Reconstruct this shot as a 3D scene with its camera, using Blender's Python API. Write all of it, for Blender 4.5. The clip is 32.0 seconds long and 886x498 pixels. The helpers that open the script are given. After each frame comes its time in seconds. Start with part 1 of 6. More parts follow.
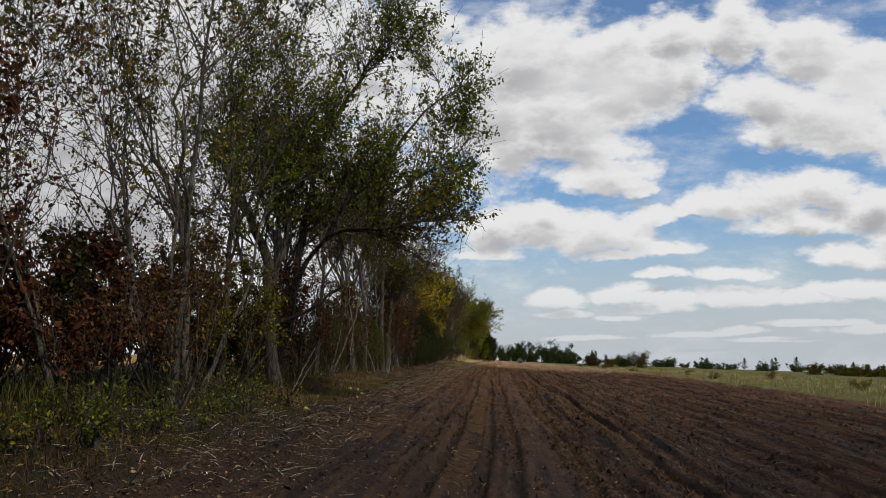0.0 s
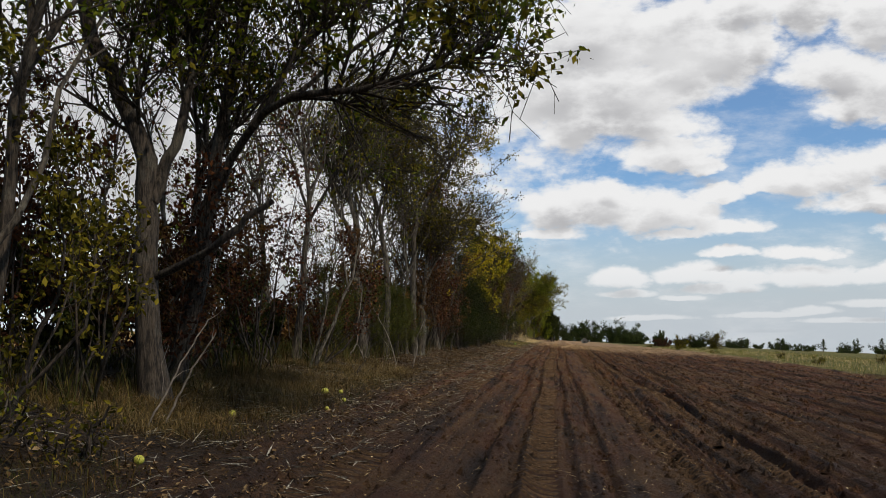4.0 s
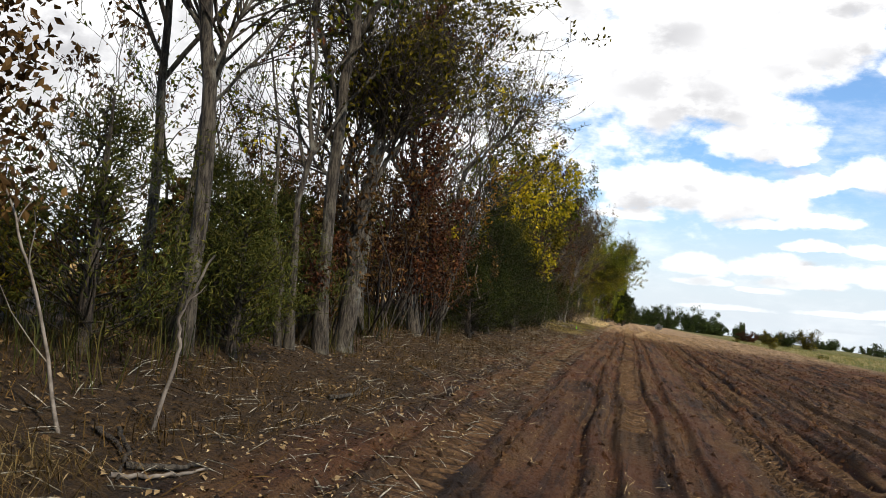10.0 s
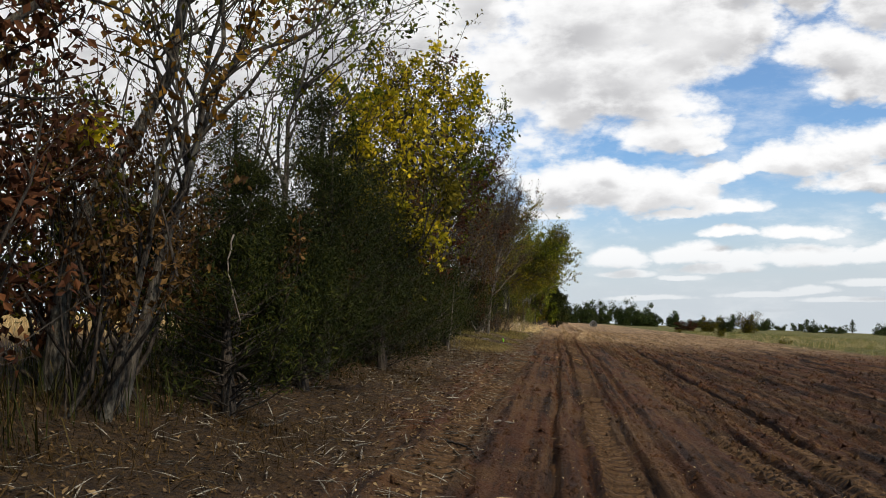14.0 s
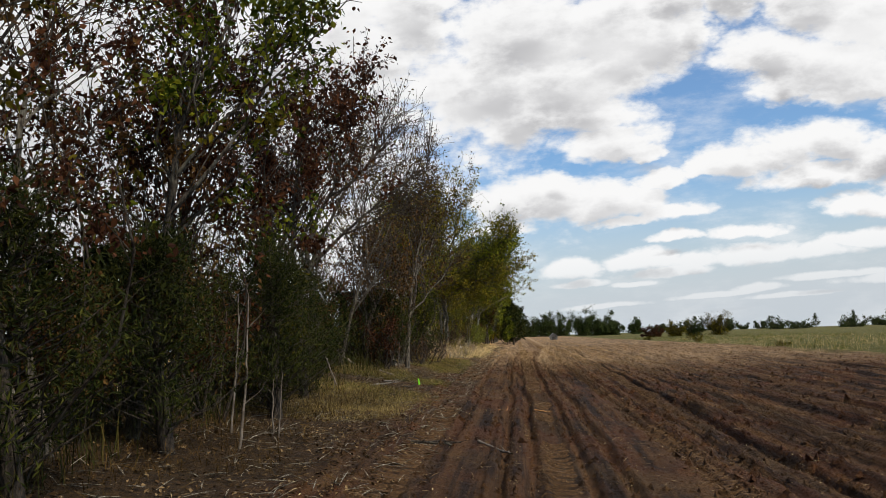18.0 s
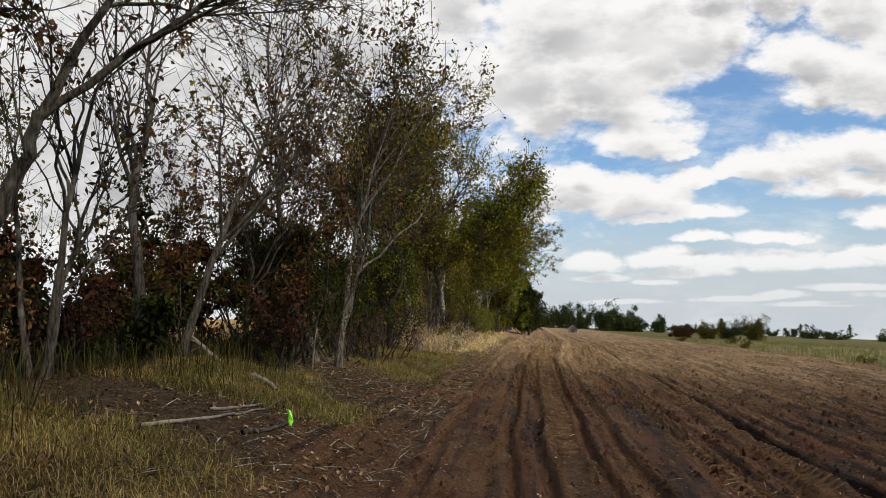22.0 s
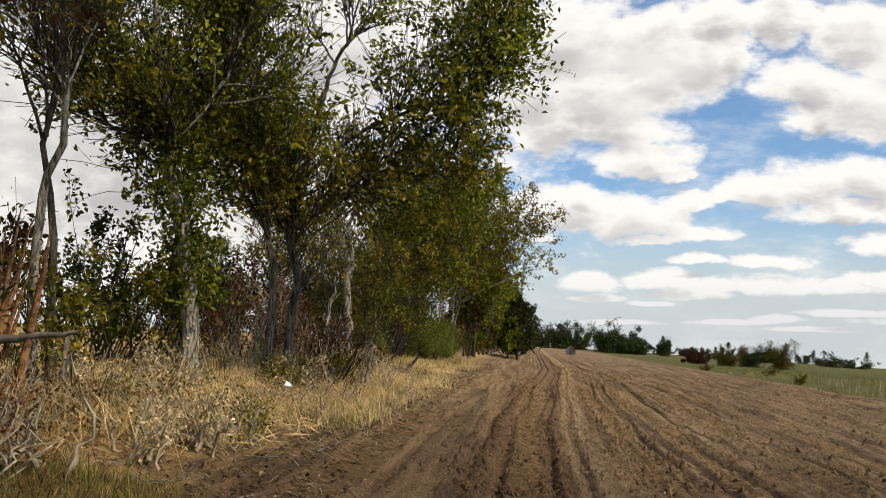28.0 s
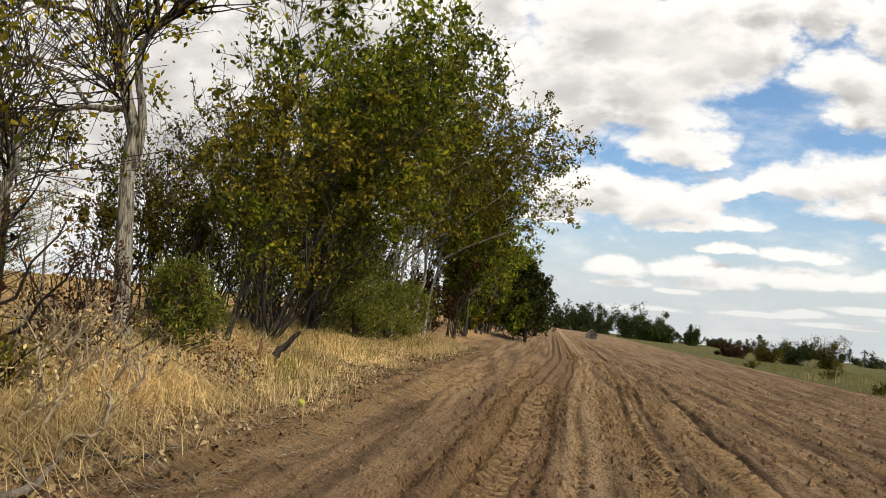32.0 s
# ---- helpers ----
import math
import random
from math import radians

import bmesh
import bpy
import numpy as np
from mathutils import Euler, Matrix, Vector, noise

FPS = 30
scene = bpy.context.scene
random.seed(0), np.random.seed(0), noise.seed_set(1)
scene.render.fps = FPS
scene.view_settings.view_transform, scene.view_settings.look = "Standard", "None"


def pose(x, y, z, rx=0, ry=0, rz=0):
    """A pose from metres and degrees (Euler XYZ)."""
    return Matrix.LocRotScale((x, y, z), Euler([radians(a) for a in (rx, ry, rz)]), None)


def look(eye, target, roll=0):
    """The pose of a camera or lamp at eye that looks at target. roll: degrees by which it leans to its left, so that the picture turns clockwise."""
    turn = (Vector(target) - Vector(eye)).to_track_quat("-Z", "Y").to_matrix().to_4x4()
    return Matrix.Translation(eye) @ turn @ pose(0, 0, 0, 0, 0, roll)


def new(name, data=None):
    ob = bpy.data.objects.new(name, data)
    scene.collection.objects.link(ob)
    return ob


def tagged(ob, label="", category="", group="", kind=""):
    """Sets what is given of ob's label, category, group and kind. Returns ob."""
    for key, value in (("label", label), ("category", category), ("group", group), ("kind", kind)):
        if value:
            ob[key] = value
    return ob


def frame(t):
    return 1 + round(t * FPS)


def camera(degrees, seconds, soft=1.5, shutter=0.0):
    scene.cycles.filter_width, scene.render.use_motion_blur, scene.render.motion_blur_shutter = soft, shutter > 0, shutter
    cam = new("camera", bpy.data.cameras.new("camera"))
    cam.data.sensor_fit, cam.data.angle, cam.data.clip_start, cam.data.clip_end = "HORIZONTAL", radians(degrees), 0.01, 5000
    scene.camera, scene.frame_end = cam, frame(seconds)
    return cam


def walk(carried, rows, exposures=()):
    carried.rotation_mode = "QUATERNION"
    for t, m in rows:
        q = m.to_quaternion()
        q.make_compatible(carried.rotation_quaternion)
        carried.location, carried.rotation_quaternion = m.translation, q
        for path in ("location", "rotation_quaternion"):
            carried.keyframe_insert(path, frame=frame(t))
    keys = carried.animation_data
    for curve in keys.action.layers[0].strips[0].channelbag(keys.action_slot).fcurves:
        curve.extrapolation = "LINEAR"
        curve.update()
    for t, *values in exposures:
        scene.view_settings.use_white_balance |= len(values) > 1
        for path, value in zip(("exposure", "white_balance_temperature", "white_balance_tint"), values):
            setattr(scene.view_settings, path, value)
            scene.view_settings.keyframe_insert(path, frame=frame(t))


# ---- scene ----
cam = camera(55.7, 32.0, soft=0.0)
PATH = [
    (0, (0.006, 0.033, 1.301), (-0.116, 2.014, 1.545), -0.75),
    (0.5, (0.002, 0.944, 1.319), (-0.117, 2.924, 1.577), -0.56),
    (1, (-0.013, 1.900, 1.322), (-0.168, 3.872, 1.616), -0.82),
    (1.5, (-0.002, 2.872, 1.300), (-0.172, 4.842, 1.603), -0.21),
    (2, (-0.024, 3.786, 1.291), (-0.216, 5.758, 1.561), 1.17),
    (2.5, (-0.082, 4.703, 1.266), (-0.309, 6.675, 1.510), 1.18),
    (4.5, (-0.216, 8.443, 1.304), (-0.480, 10.416, 1.496), -0.76),
    (5, (-0.217, 9.441, 1.335), (-0.362, 11.426, 1.538), -0.79),
    (5.5, (-0.266, 10.479, 1.345), (-0.434, 12.461, 1.551), -0.78),
    (6, (-0.288, 11.546, 1.342), (-0.530, 13.521, 1.537), -0.86),
    (6.5, (-0.378, 12.601, 1.343), (-0.599, 14.580, 1.528), -1.30),
    (7, (-0.447, 13.678, 1.373), (-0.729, 15.650, 1.547), -0.97),
    (7.5, (-0.461, 14.805, 1.389), (-0.780, 16.773, 1.553), -0.23),
    (8, (-0.504, 15.976, 1.392), (-0.794, 17.950, 1.539), 0.34),
    (8.5, (-0.508, 17.130, 1.365), (-0.864, 19.093, 1.514), 2.14),
    (9, (-0.534, 18.271, 1.352), (-0.937, 20.226, 1.481), 3.30),
    (9.5, (-0.605, 19.388, 1.358), (-1.028, 21.339, 1.487), 4.04),
    (10, (-0.645, 20.572, 1.400), (-1.083, 22.520, 1.514), 4.74),
    (10.5, (-0.723, 21.754, 1.443), (-1.127, 23.710, 1.552), 3.04),
    (11, (-0.812, 22.963, 1.447), (-1.151, 24.930, 1.566), 0.30),
    (11.5, (-0.868, 24.246, 1.460), (-1.148, 26.222, 1.594), -0.75),
    (12, (-0.926, 25.550, 1.465), (-1.181, 27.529, 1.600), -1.64),
    (12.5, (-0.974, 26.786, 1.434), (-1.226, 28.764, 1.590), -2.21),
    (13, (-0.999, 28.047, 1.415), (-1.245, 30.025, 1.572), -1.80),
    (13.5, (-1.013, 29.326, 1.440), (-1.245, 31.306, 1.598), -1.28),
    (14, (-1.022, 30.639, 1.444), (-1.289, 32.615, 1.595), -0.66),
    (14.5, (-1.017, 31.964, 1.453), (-1.278, 33.942, 1.586), -0.64),
    (16.5, (-0.931, 37.190, 1.471), (-1.191, 39.164, 1.661), 0.77),
    (17, (-0.870, 38.473, 1.492), (-1.135, 40.444, 1.708), -0.82),
    (17.5, (-0.791, 39.751, 1.503), (-0.991, 41.729, 1.718), -3.03),
    (18, (-0.797, 41.061, 1.467), (-0.952, 43.046, 1.663), -4.82),
    (18.5, (-0.818, 42.415, 1.427), (-0.993, 44.399, 1.608), -4.65),
    (19, (-0.828, 43.743, 1.408), (-1.000, 45.728, 1.592), -3.03),
    (19.5, (-0.853, 44.977, 1.380), (-1.027, 46.962, 1.551), -2.38),
    (20, (-0.832, 46.172, 1.388), (-0.984, 48.160, 1.540), -1.89),
    (20.5, (-0.827, 47.328, 1.384), (-0.985, 49.317, 1.519), -1.43),
    (21, (-0.824, 48.481, 1.396), (-0.982, 50.469, 1.553), -0.86),
    (21.5, (-0.841, 49.554, 1.376), (-1.017, 51.540, 1.529), -0.95),
    (22, (-0.806, 50.617, 1.355), (-1.015, 52.599, 1.514), -0.56),
    (22.5, (-0.776, 51.713, 1.367), (-0.990, 53.695, 1.527), 0.13),
    (23, (-0.743, 52.833, 1.369), (-0.949, 54.816, 1.519), 0.27),
    (23.5, (-0.702, 53.961, 1.366), (-0.912, 55.943, 1.526), 0.70),
    (24, (-0.694, 55.151, 1.361), (-0.895, 57.133, 1.531), 0.10),
    (24.5, (-0.684, 56.316, 1.339), (-0.878, 58.299, 1.509), -0.49),
    (26.5, (-0.569, 61.105, 1.369), (-0.780, 63.086, 1.541), 1.11),
    (27, (-0.550, 62.345, 1.373), (-0.734, 64.329, 1.548), 1.40),
    (27.5, (-0.509, 63.590, 1.382), (-0.712, 65.570, 1.572), 1.06),
    (28, (-0.483, 64.813, 1.382), (-0.685, 66.793, 1.579), 0.89),
    (28.5, (-0.491, 66.035, 1.357), (-0.699, 68.014, 1.564), -0.07),
    (29, (-0.489, 67.315, 1.335), (-0.694, 69.295, 1.525), 0.24),
    (29.5, (-0.472, 68.531, 1.339), (-0.714, 70.509, 1.505), 1.08),
    (30, (-0.411, 69.637, 1.311), (-0.630, 71.617, 1.485), 1.54),
    (30.5, (-0.351, 70.685, 1.295), (-0.529, 72.669, 1.469), 2.62),
    (31, (-0.274, 71.748, 1.283), (-0.483, 73.730, 1.448), 2.77),
    (31.5, (-0.153, 72.858, 1.254), (-0.373, 74.839, 1.416), 3.38),
    (32, (-0.006, 73.993, 1.277), (-0.268, 75.971, 1.412), 4.23),
]
walk(cam, [(t, look(eye, target, roll)) for t, eye, target, roll in PATH],
     [(0.0, -0.5, 6500, 10), (5.0, -0.36, 6500, 10), (8.0, -0.15, 6500, 10), (9.0, 0.05, 6500, 10), (10.0, 0.25, 6500, 10), (11.0, 0.05, 6500, 10), (13.0, -0.14, 6500, 10), (20.0, -0.26, 6550, 10), (25.0, -0.2, 6700, 10), (28.0, -0.18, 6800, 10), (32.0, -0.1, 6950, 10)])


# ---- node helpers ----
class Nodes:
    """Short hands for building node trees."""

    def __init__(self, tree):
        self.tree = tree
        tree.nodes.clear()

    def add(self, kind, **props):
        node = self.tree.nodes.new(kind)
        for key, value in props.items():
            setattr(node, key, value)
        return node

    def link(self, value, socket):
        if hasattr(value, "is_linked"):
            self.tree.links.new(value, socket)
        else:
            socket.default_value = value

    def math(self, op, a, b=0.0, c=0.0, clamp=False):
        node = self.add("ShaderNodeMath", operation=op, use_clamp=clamp)
        for value, socket in zip((a, b, c), node.inputs):
            self.link(value, socket)
        return node.outputs[0]

    def vec(self, op, a, b=(0, 0, 0), c=(0, 0, 0)):
        node = self.add("ShaderNodeVectorMath", operation=op)
        for value, socket in zip((a, b, c), node.inputs):
            self.link(value, socket)
        return node.outputs["Value" if op in ("LENGTH", "DOT_PRODUCT") else "Vector"]

    def noise(self, vector, scale, detail=4.0, rough=0.55, distort=0.0, colour=False):
        node = self.add("ShaderNodeTexNoise")
        self.link(vector, node.inputs["Vector"])
        node.inputs["Scale"].default_value = scale
        node.inputs["Detail"].default_value = detail
        node.inputs["Roughness"].default_value = rough
        node.inputs["Distortion"].default_value = distort
        return node.outputs["Color" if colour else "Fac"]

    def ramp(self, value, low, high, a=0.0, b=1.0):
        node = self.add("ShaderNodeMapRange", interpolation_type="SMOOTHSTEP")
        for v, socket in zip((value, low, high, a, b), node.inputs):
            self.link(v, socket)
        return node.outputs[0]

    def mix(self, fac, a, b, mode="MIX"):
        node = self.add("ShaderNodeMix", data_type="RGBA", blend_type=mode)
        self.link(fac, node.inputs[0])
        for v, socket in ((a, node.inputs[6]), (b, node.inputs[7])):
            self.link(v if hasattr(v, "is_linked") else (*v, 1.0), socket)
        return node.outputs[2]

    def bump(self, height, strength, distance, normal=None):
        node = self.add("ShaderNodeBump")
        node.inputs["Strength"].default_value = strength
        node.inputs["Distance"].default_value = distance
        self.link(height, node.inputs["Height"])
        if normal is not None:
            self.link(normal, node.inputs["Normal"])
        return node.outputs[0]

    def xyz(self, vector):
        node = self.add("ShaderNodeSeparateXYZ")
        self.link(vector, node.inputs[0])
        return node.outputs

    def combine(self, x, y, z):
        node = self.add("ShaderNodeCombineXYZ")
        for v, socket in zip((x, y, z), node.inputs):
            self.link(v, socket)
        return node.outputs[0]


# ---- sky and sun ----
SUN_ELEVATION, SUN_AZIMUTH = 46.0, 125.0   # azimuth from +y towards +x
world = bpy.data.worlds.new("sky")
scene.world = world
world.use_nodes = True
n = Nodes(world.node_tree)
sky = n.add("ShaderNodeTexSky", sky_type="NISHITA", sun_disc=False)
sky.sun_elevation, sky.sun_rotation = radians(SUN_ELEVATION), radians(SUN_AZIMUTH)
sky.air_density, sky.dust_density, sky.ozone_density = 1.0, 1.2, 1.5
ray_dir = n.add("ShaderNodeTexCoord").outputs["Generated"]
dx, dy, dz = n.xyz(ray_dir)
ahead = n.math("ADD", n.math("ABSOLUTE", dy), 0.12)
u = n.math("DIVIDE", dx, ahead)
v = n.math("DIVIDE", dz, ahead)
# cumulus banks: centre across, centre up, half width, half height
CLOUDS = (
    # high bank ahead
    [(0.038, 0.314, 0.104, 0.050), (0.123, 0.310, 0.079, 0.041), (0.177, 0.296, 0.060, 0.040), (-0.006, 0.258, 0.080, 0.056), (0.073, 0.256, 0.091, 0.037), (0.134, 0.276, 0.069, 0.037), (0.084, 0.221, 0.073, 0.026), (0.024, 0.223, 0.055, 0.034)],
    # its lower lobe and the bridge beside it
    [(0.119, 0.185, 0.057, 0.020), (0.158, 0.174, 0.025, 0.010), (0.200, 0.338, 0.036, 0.028), (0.259, 0.339, 0.035, 0.034), (0.213, 0.300, 0.027, 0.028)],
    # bank to the right
    [(0.288, 0.263, 0.050, 0.028), (0.337, 0.310, 0.052, 0.037), (0.388, 0.289, 0.051, 0.037), (0.432, 0.272, 0.051, 0.036), (0.345, 0.240, 0.072, 0.029), (0.304, 0.228, 0.043, 0.019), (0.384, 0.220, 0.059, 0.022), (0.439, 0.203, 0.044, 0.020)],
    # cumulus over the hedgerow
    [(0.052, 0.133, 0.063, 0.022), (0.057, 0.148, 0.022, 0.015), (0.112, 0.124, 0.051, 0.022), (0.003, 0.131, 0.042, 0.024), (-0.000, 0.105, 0.036, 0.009), (0.123, 0.100, 0.033, 0.006), (0.179, 0.106, 0.038, 0.009), (0.160, 0.143, 0.033, 0.010)],
    # cumulus over the field
    [(0.242, 0.154, 0.041, 0.019), (0.289, 0.158, 0.046, 0.023), (0.347, 0.161, 0.048, 0.023), (0.388, 0.141, 0.042, 0.024), (0.428, 0.123, 0.044, 0.027), (0.328, 0.128, 0.068, 0.013), (0.210, 0.144, 0.023, 0.008), (0.357, 0.096, 0.034, 0.012), (0.410, 0.093, 0.039, 0.013)],
    # low rows
    [(0.175, 0.078, 0.028, 0.005), (0.250, 0.078, 0.035, 0.007), (0.062, 0.054, 0.031, 0.011), (0.139, 0.058, 0.041, 0.011), (0.191, 0.053, 0.035, 0.009), (0.255, 0.053, 0.046, 0.011), (0.312, 0.052, 0.042, 0.009), (0.369, 0.060, 0.042, 0.010), (0.418, 0.057, 0.038, 0.010), (0.168, 0.042, 0.047, 0.006), (0.067, 0.037, 0.025, 0.004)],
    # thin streaks at the horizon
    [(0.126, 0.033, 0.023, 0.003), (0.253, 0.018, 0.022, 0.004), (0.207, 0.015, 0.040, 0.003), (0.287, 0.008, 0.040, 0.003), (0.333, 0.025, 0.050, 0.004), (0.393, 0.018, 0.050, 0.005), (0.090, 0.013, 0.041, 0.003)],
    # veil behind the trees
    [(-0.480, 0.270, 0.420, 0.280), (-0.243, 0.316, 0.208, 0.109), (-0.448, 0.186, 0.162, 0.126), (-0.149, 0.125, 0.080, 0.043), (-0.333, 0.067, 0.184, 0.037), (-0.714, 0.272, 0.187, 0.166), (-0.672, 0.083, 0.183, 0.049), (-0.086, 0.350, 0.050, 0.051)],
)


def cloud_density(up_shift):
    """Thickness of the cloud along the view ray, raised by up_shift; banks bulge above and are flat below."""
    uv = n.combine(u, n.math("ADD", v, up_shift), 0.0)
    stretched = n.vec("MULTIPLY", uv, (1.0, 1.7, 1.0))
    warp = n.noise(stretched, 16.0, 4.0, 0.6, colour=True)
    calm = n.ramp(v, 0.0, 0.16, 0.22, 1.0)
    warp = n.vec("MULTIPLY", n.vec("MULTIPLY", n.vec("SUBTRACT", warp, (0.5, 0.5, 0.5)), (0.062, 0.032, 0.0)), n.combine(1.0, calm, 0.0))
    place = n.vec("ADD", uv, warp)
    field = -1.0
    for bank in CLOUDS:
        for cu, cv, su, sv in bank:
            off = n.vec("MULTIPLY_ADD", place, (1 / su, 0.86 / sv, 0.0), (-cu / su, -0.86 * cv / sv + 0.15, 0.0))
            near = n.vec("LENGTH", n.vec("MAXIMUM", off, n.vec("MULTIPLY", off, (-1.0, -1.5, 0.0))))
            field = n.math("MAXIMUM", field, n.math("SUBTRACT", 1.12, near))
    lumps = n.noise(stretched, 22.0, 8.0, 0.6)
    return n.math("ADD", field, n.math("MULTIPLY", n.math("SUBTRACT", lumps, 0.52), 1.7))


thick = cloud_density(0.0)
above = cloud_density(0.016)
mask = n.ramp(thick, -0.30, 0.34)
shade = n.ramp(above, 0.10, 1.05)
soft_shade = n.noise(n.combine(u, n.math("MULTIPLY", v, 2.2), 0.0), 6.0, 3.0, 0.5)
shade = n.math("MULTIPLY", shade, n.ramp(soft_shade, 0.22, 0.72, 0.15, 1.0))
cloud = n.mix(shade, (1.12, 1.12, 1.12), (0.52, 0.52, 0.54))
blue = n.vec("MULTIPLY", sky.outputs["Color"], (0.100, 0.138, 0.172))
haze = n.ramp(v, 0.17, 0.0, 0.05, 0.9)
backdrop = n.mix(haze, blue, (0.72, 0.78, 0.84))
wisps = n.ramp(n.noise(n.combine(u, n.math("MULTIPLY", v, 2.6), 0.0), 8.0, 8.0, 0.62), 0.44, 0.74, 0.0, 0.55)
cover = n.math("MULTIPLY", n.math("MAXIMUM", mask, wisps), n.ramp(v, 0.0, 0.08, 0.45, 1.0))
colour = n.mix(cover, backdrop, cloud)
back = n.add("ShaderNodeBackground")
n.link(colour, back.inputs["Color"])
back.inputs["Strength"].default_value = 1.0
n.link(back.outputs[0], n.add("ShaderNodeOutputWorld").inputs["Surface"])

sun = new("sun", bpy.data.lights.new("sun", "SUN"))
sun.data.energy, sun.data.angle, sun.data.color = 4.7, radians(1.5), (1.0, 0.92, 0.80)
az, el = radians(SUN_AZIMUTH), radians(SUN_ELEVATION)
sun.matrix_world = look((0, 0, 30), (-30 * math.cos(el) * math.sin(az), -30 * math.cos(el) * math.cos(az), 30 - 30 * math.sin(el)))


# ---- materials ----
WARM_TINT = (1.14, 0.98, 0.62)   # warm factor in leaf colours, offsetting the bluish sky light


def material(name, build, rough=0.9, tone=(1.0, 1.0, 1.0)):
    """build(n, pos) gives (colour, bump normal or None)."""
    m = bpy.data.materials.new(name)
    m.use_nodes = True
    k = Nodes(m.node_tree)
    pos = k.add("ShaderNodeTexCoord").outputs["Object"]
    made, normal = build(k, pos)
    # a warm tone in the base colour offsets the bluish sky light
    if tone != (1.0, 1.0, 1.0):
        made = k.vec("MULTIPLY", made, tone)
    b = k.add("ShaderNodeBsdfPrincipled")
    k.link(made if hasattr(made, "is_linked") else (*made, 1.0), b.inputs["Base Color"])
    b.inputs["Roughness"].default_value = rough
    b.inputs["Specular IOR Level"].default_value = 0.25
    if normal is not None:
        k.link(normal, b.inputs["Normal"])
    k.link(b.outputs[0], k.add("ShaderNodeOutputMaterial").inputs["Surface"])
    return m


def bark_material(name, dark, pale, lichen=0.3):
    def build(k, pos):
        long = k.vec("MULTIPLY", pos, (1.0, 1.0, 0.18))
        ridges = k.noise(long, 38.0, 5.0, 0.65)
        blotch = k.noise(pos, 3.5, 4.0, 0.6)
        c = k.mix(k.ramp(ridges, 0.38, 0.62), dark, pale)
        c = k.mix(k.math("MULTIPLY", k.ramp(blotch, 0.52, 0.66), lichen), c, (0.27, 0.27, 0.24))
        cracks = k.noise(k.vec("MULTIPLY", pos, (1.0, 1.0, 0.35)), 75.0, 4.0, 0.7)
        c = k.mix(k.math("MULTIPLY", k.ramp(cracks, 0.56, 0.70), 0.6), c, dark)
        return c, k.bump(cracks, 0.7, 0.015, k.bump(ridges, 1.0, 0.04))
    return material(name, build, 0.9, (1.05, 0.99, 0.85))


def leaf_material(name, a, b, c, glow=0.35):
    """Three colours by leaf, and some light let through."""
    m = bpy.data.materials.new(name)
    m.use_nodes = True
    k = Nodes(m.node_tree)
    island = k.add("ShaderNodeNewGeometry").outputs["Random Per Island"]
    ramp = k.add("ShaderNodeValToRGB")
    k.link(island, ramp.inputs[0])
    ramp.color_ramp.elements[0].color, ramp.color_ramp.elements[1].color = (*a, 1), (*c, 1)
    ramp.color_ramp.elements.new(0.5).color = (*b, 1)
    pos = k.add("ShaderNodeTexCoord").outputs["Object"]
    patch = k.ramp(k.noise(pos, 0.9, 2.0), 0.3, 0.7, 0.65, 1.3)
    tint = k.vec("MULTIPLY", k.vec("MULTIPLY", ramp.outputs[0], WARM_TINT), k.combine(patch, patch, patch))
    p = k.add("ShaderNodeBsdfPrincipled")
    k.link(tint, p.inputs["Base Color"])
    p.inputs["Roughness"].default_value = 0.7
    p.inputs["Specular IOR Level"].default_value = 0.08
    t = k.add("ShaderNodeBsdfTranslucent")
    k.link(tint, t.inputs["Color"])
    mix = k.add("ShaderNodeMixShader")
    mix.inputs[0].default_value = glow
    k.link(p.outputs[0], mix.inputs[1])
    k.link(t.outputs[0], mix.inputs[2])
    k.link(mix.outputs[0], k.add("ShaderNodeOutputMaterial").inputs["Surface"])
    return m


BARK_GREY = bark_material("grey_bark", (0.018, 0.014, 0.011), (0.085, 0.072, 0.058), 0.3)
BARK_DARK = bark_material("dark_bark", (0.014, 0.011, 0.009), (0.062, 0.049, 0.039), 0.12)
# pale bark toned down for dull light; BARK_PALE keeps the sunny tone
BARK_ASH = bark_material("ash_grey_bark", (0.030, 0.025, 0.020), (0.16, 0.14, 0.118), 0.45)
TWIG = bark_material("twig_bark", (0.018, 0.013, 0.010), (0.06, 0.046, 0.036), 0.1)
BARK_PALE = bark_material("pale_bark", (0.06, 0.050, 0.040), (0.40, 0.37, 0.32), 0.75)
LEAF_GREEN = leaf_material("green_leaves", (0.018, 0.033, 0.004), (0.058, 0.085, 0.010), (0.19, 0.215, 0.022), 0.4)
# brighter copy of the green leaves, with sunshine put into the colour
LEAF_SUNLIT = leaf_material("sunlit_green_leaves", (0.030, 0.058, 0.008), (0.115, 0.155, 0.018), (0.32, 0.35, 0.042), 0.45)
LEAF_GOLD = leaf_material("golden_olive_leaves", (0.045, 0.055, 0.008), (0.13, 0.13, 0.016), (0.29, 0.25, 0.034), 0.42)
LEAF_OLIVE = leaf_material("olive_leaves", (0.018, 0.021, 0.004), (0.060, 0.059, 0.009), (0.19, 0.165, 0.021), 0.4)
LEAF_YELLOW = leaf_material("yellow_leaves", (0.10, 0.11, 0.010), (0.33, 0.31, 0.018), (0.60, 0.50, 0.026), 0.5)
LEAF_DRY = leaf_material("dry_red_brown_leaves", (0.06, 0.030, 0.018), (0.15, 0.080, 0.048), (0.28, 0.175, 0.115), 0.3)
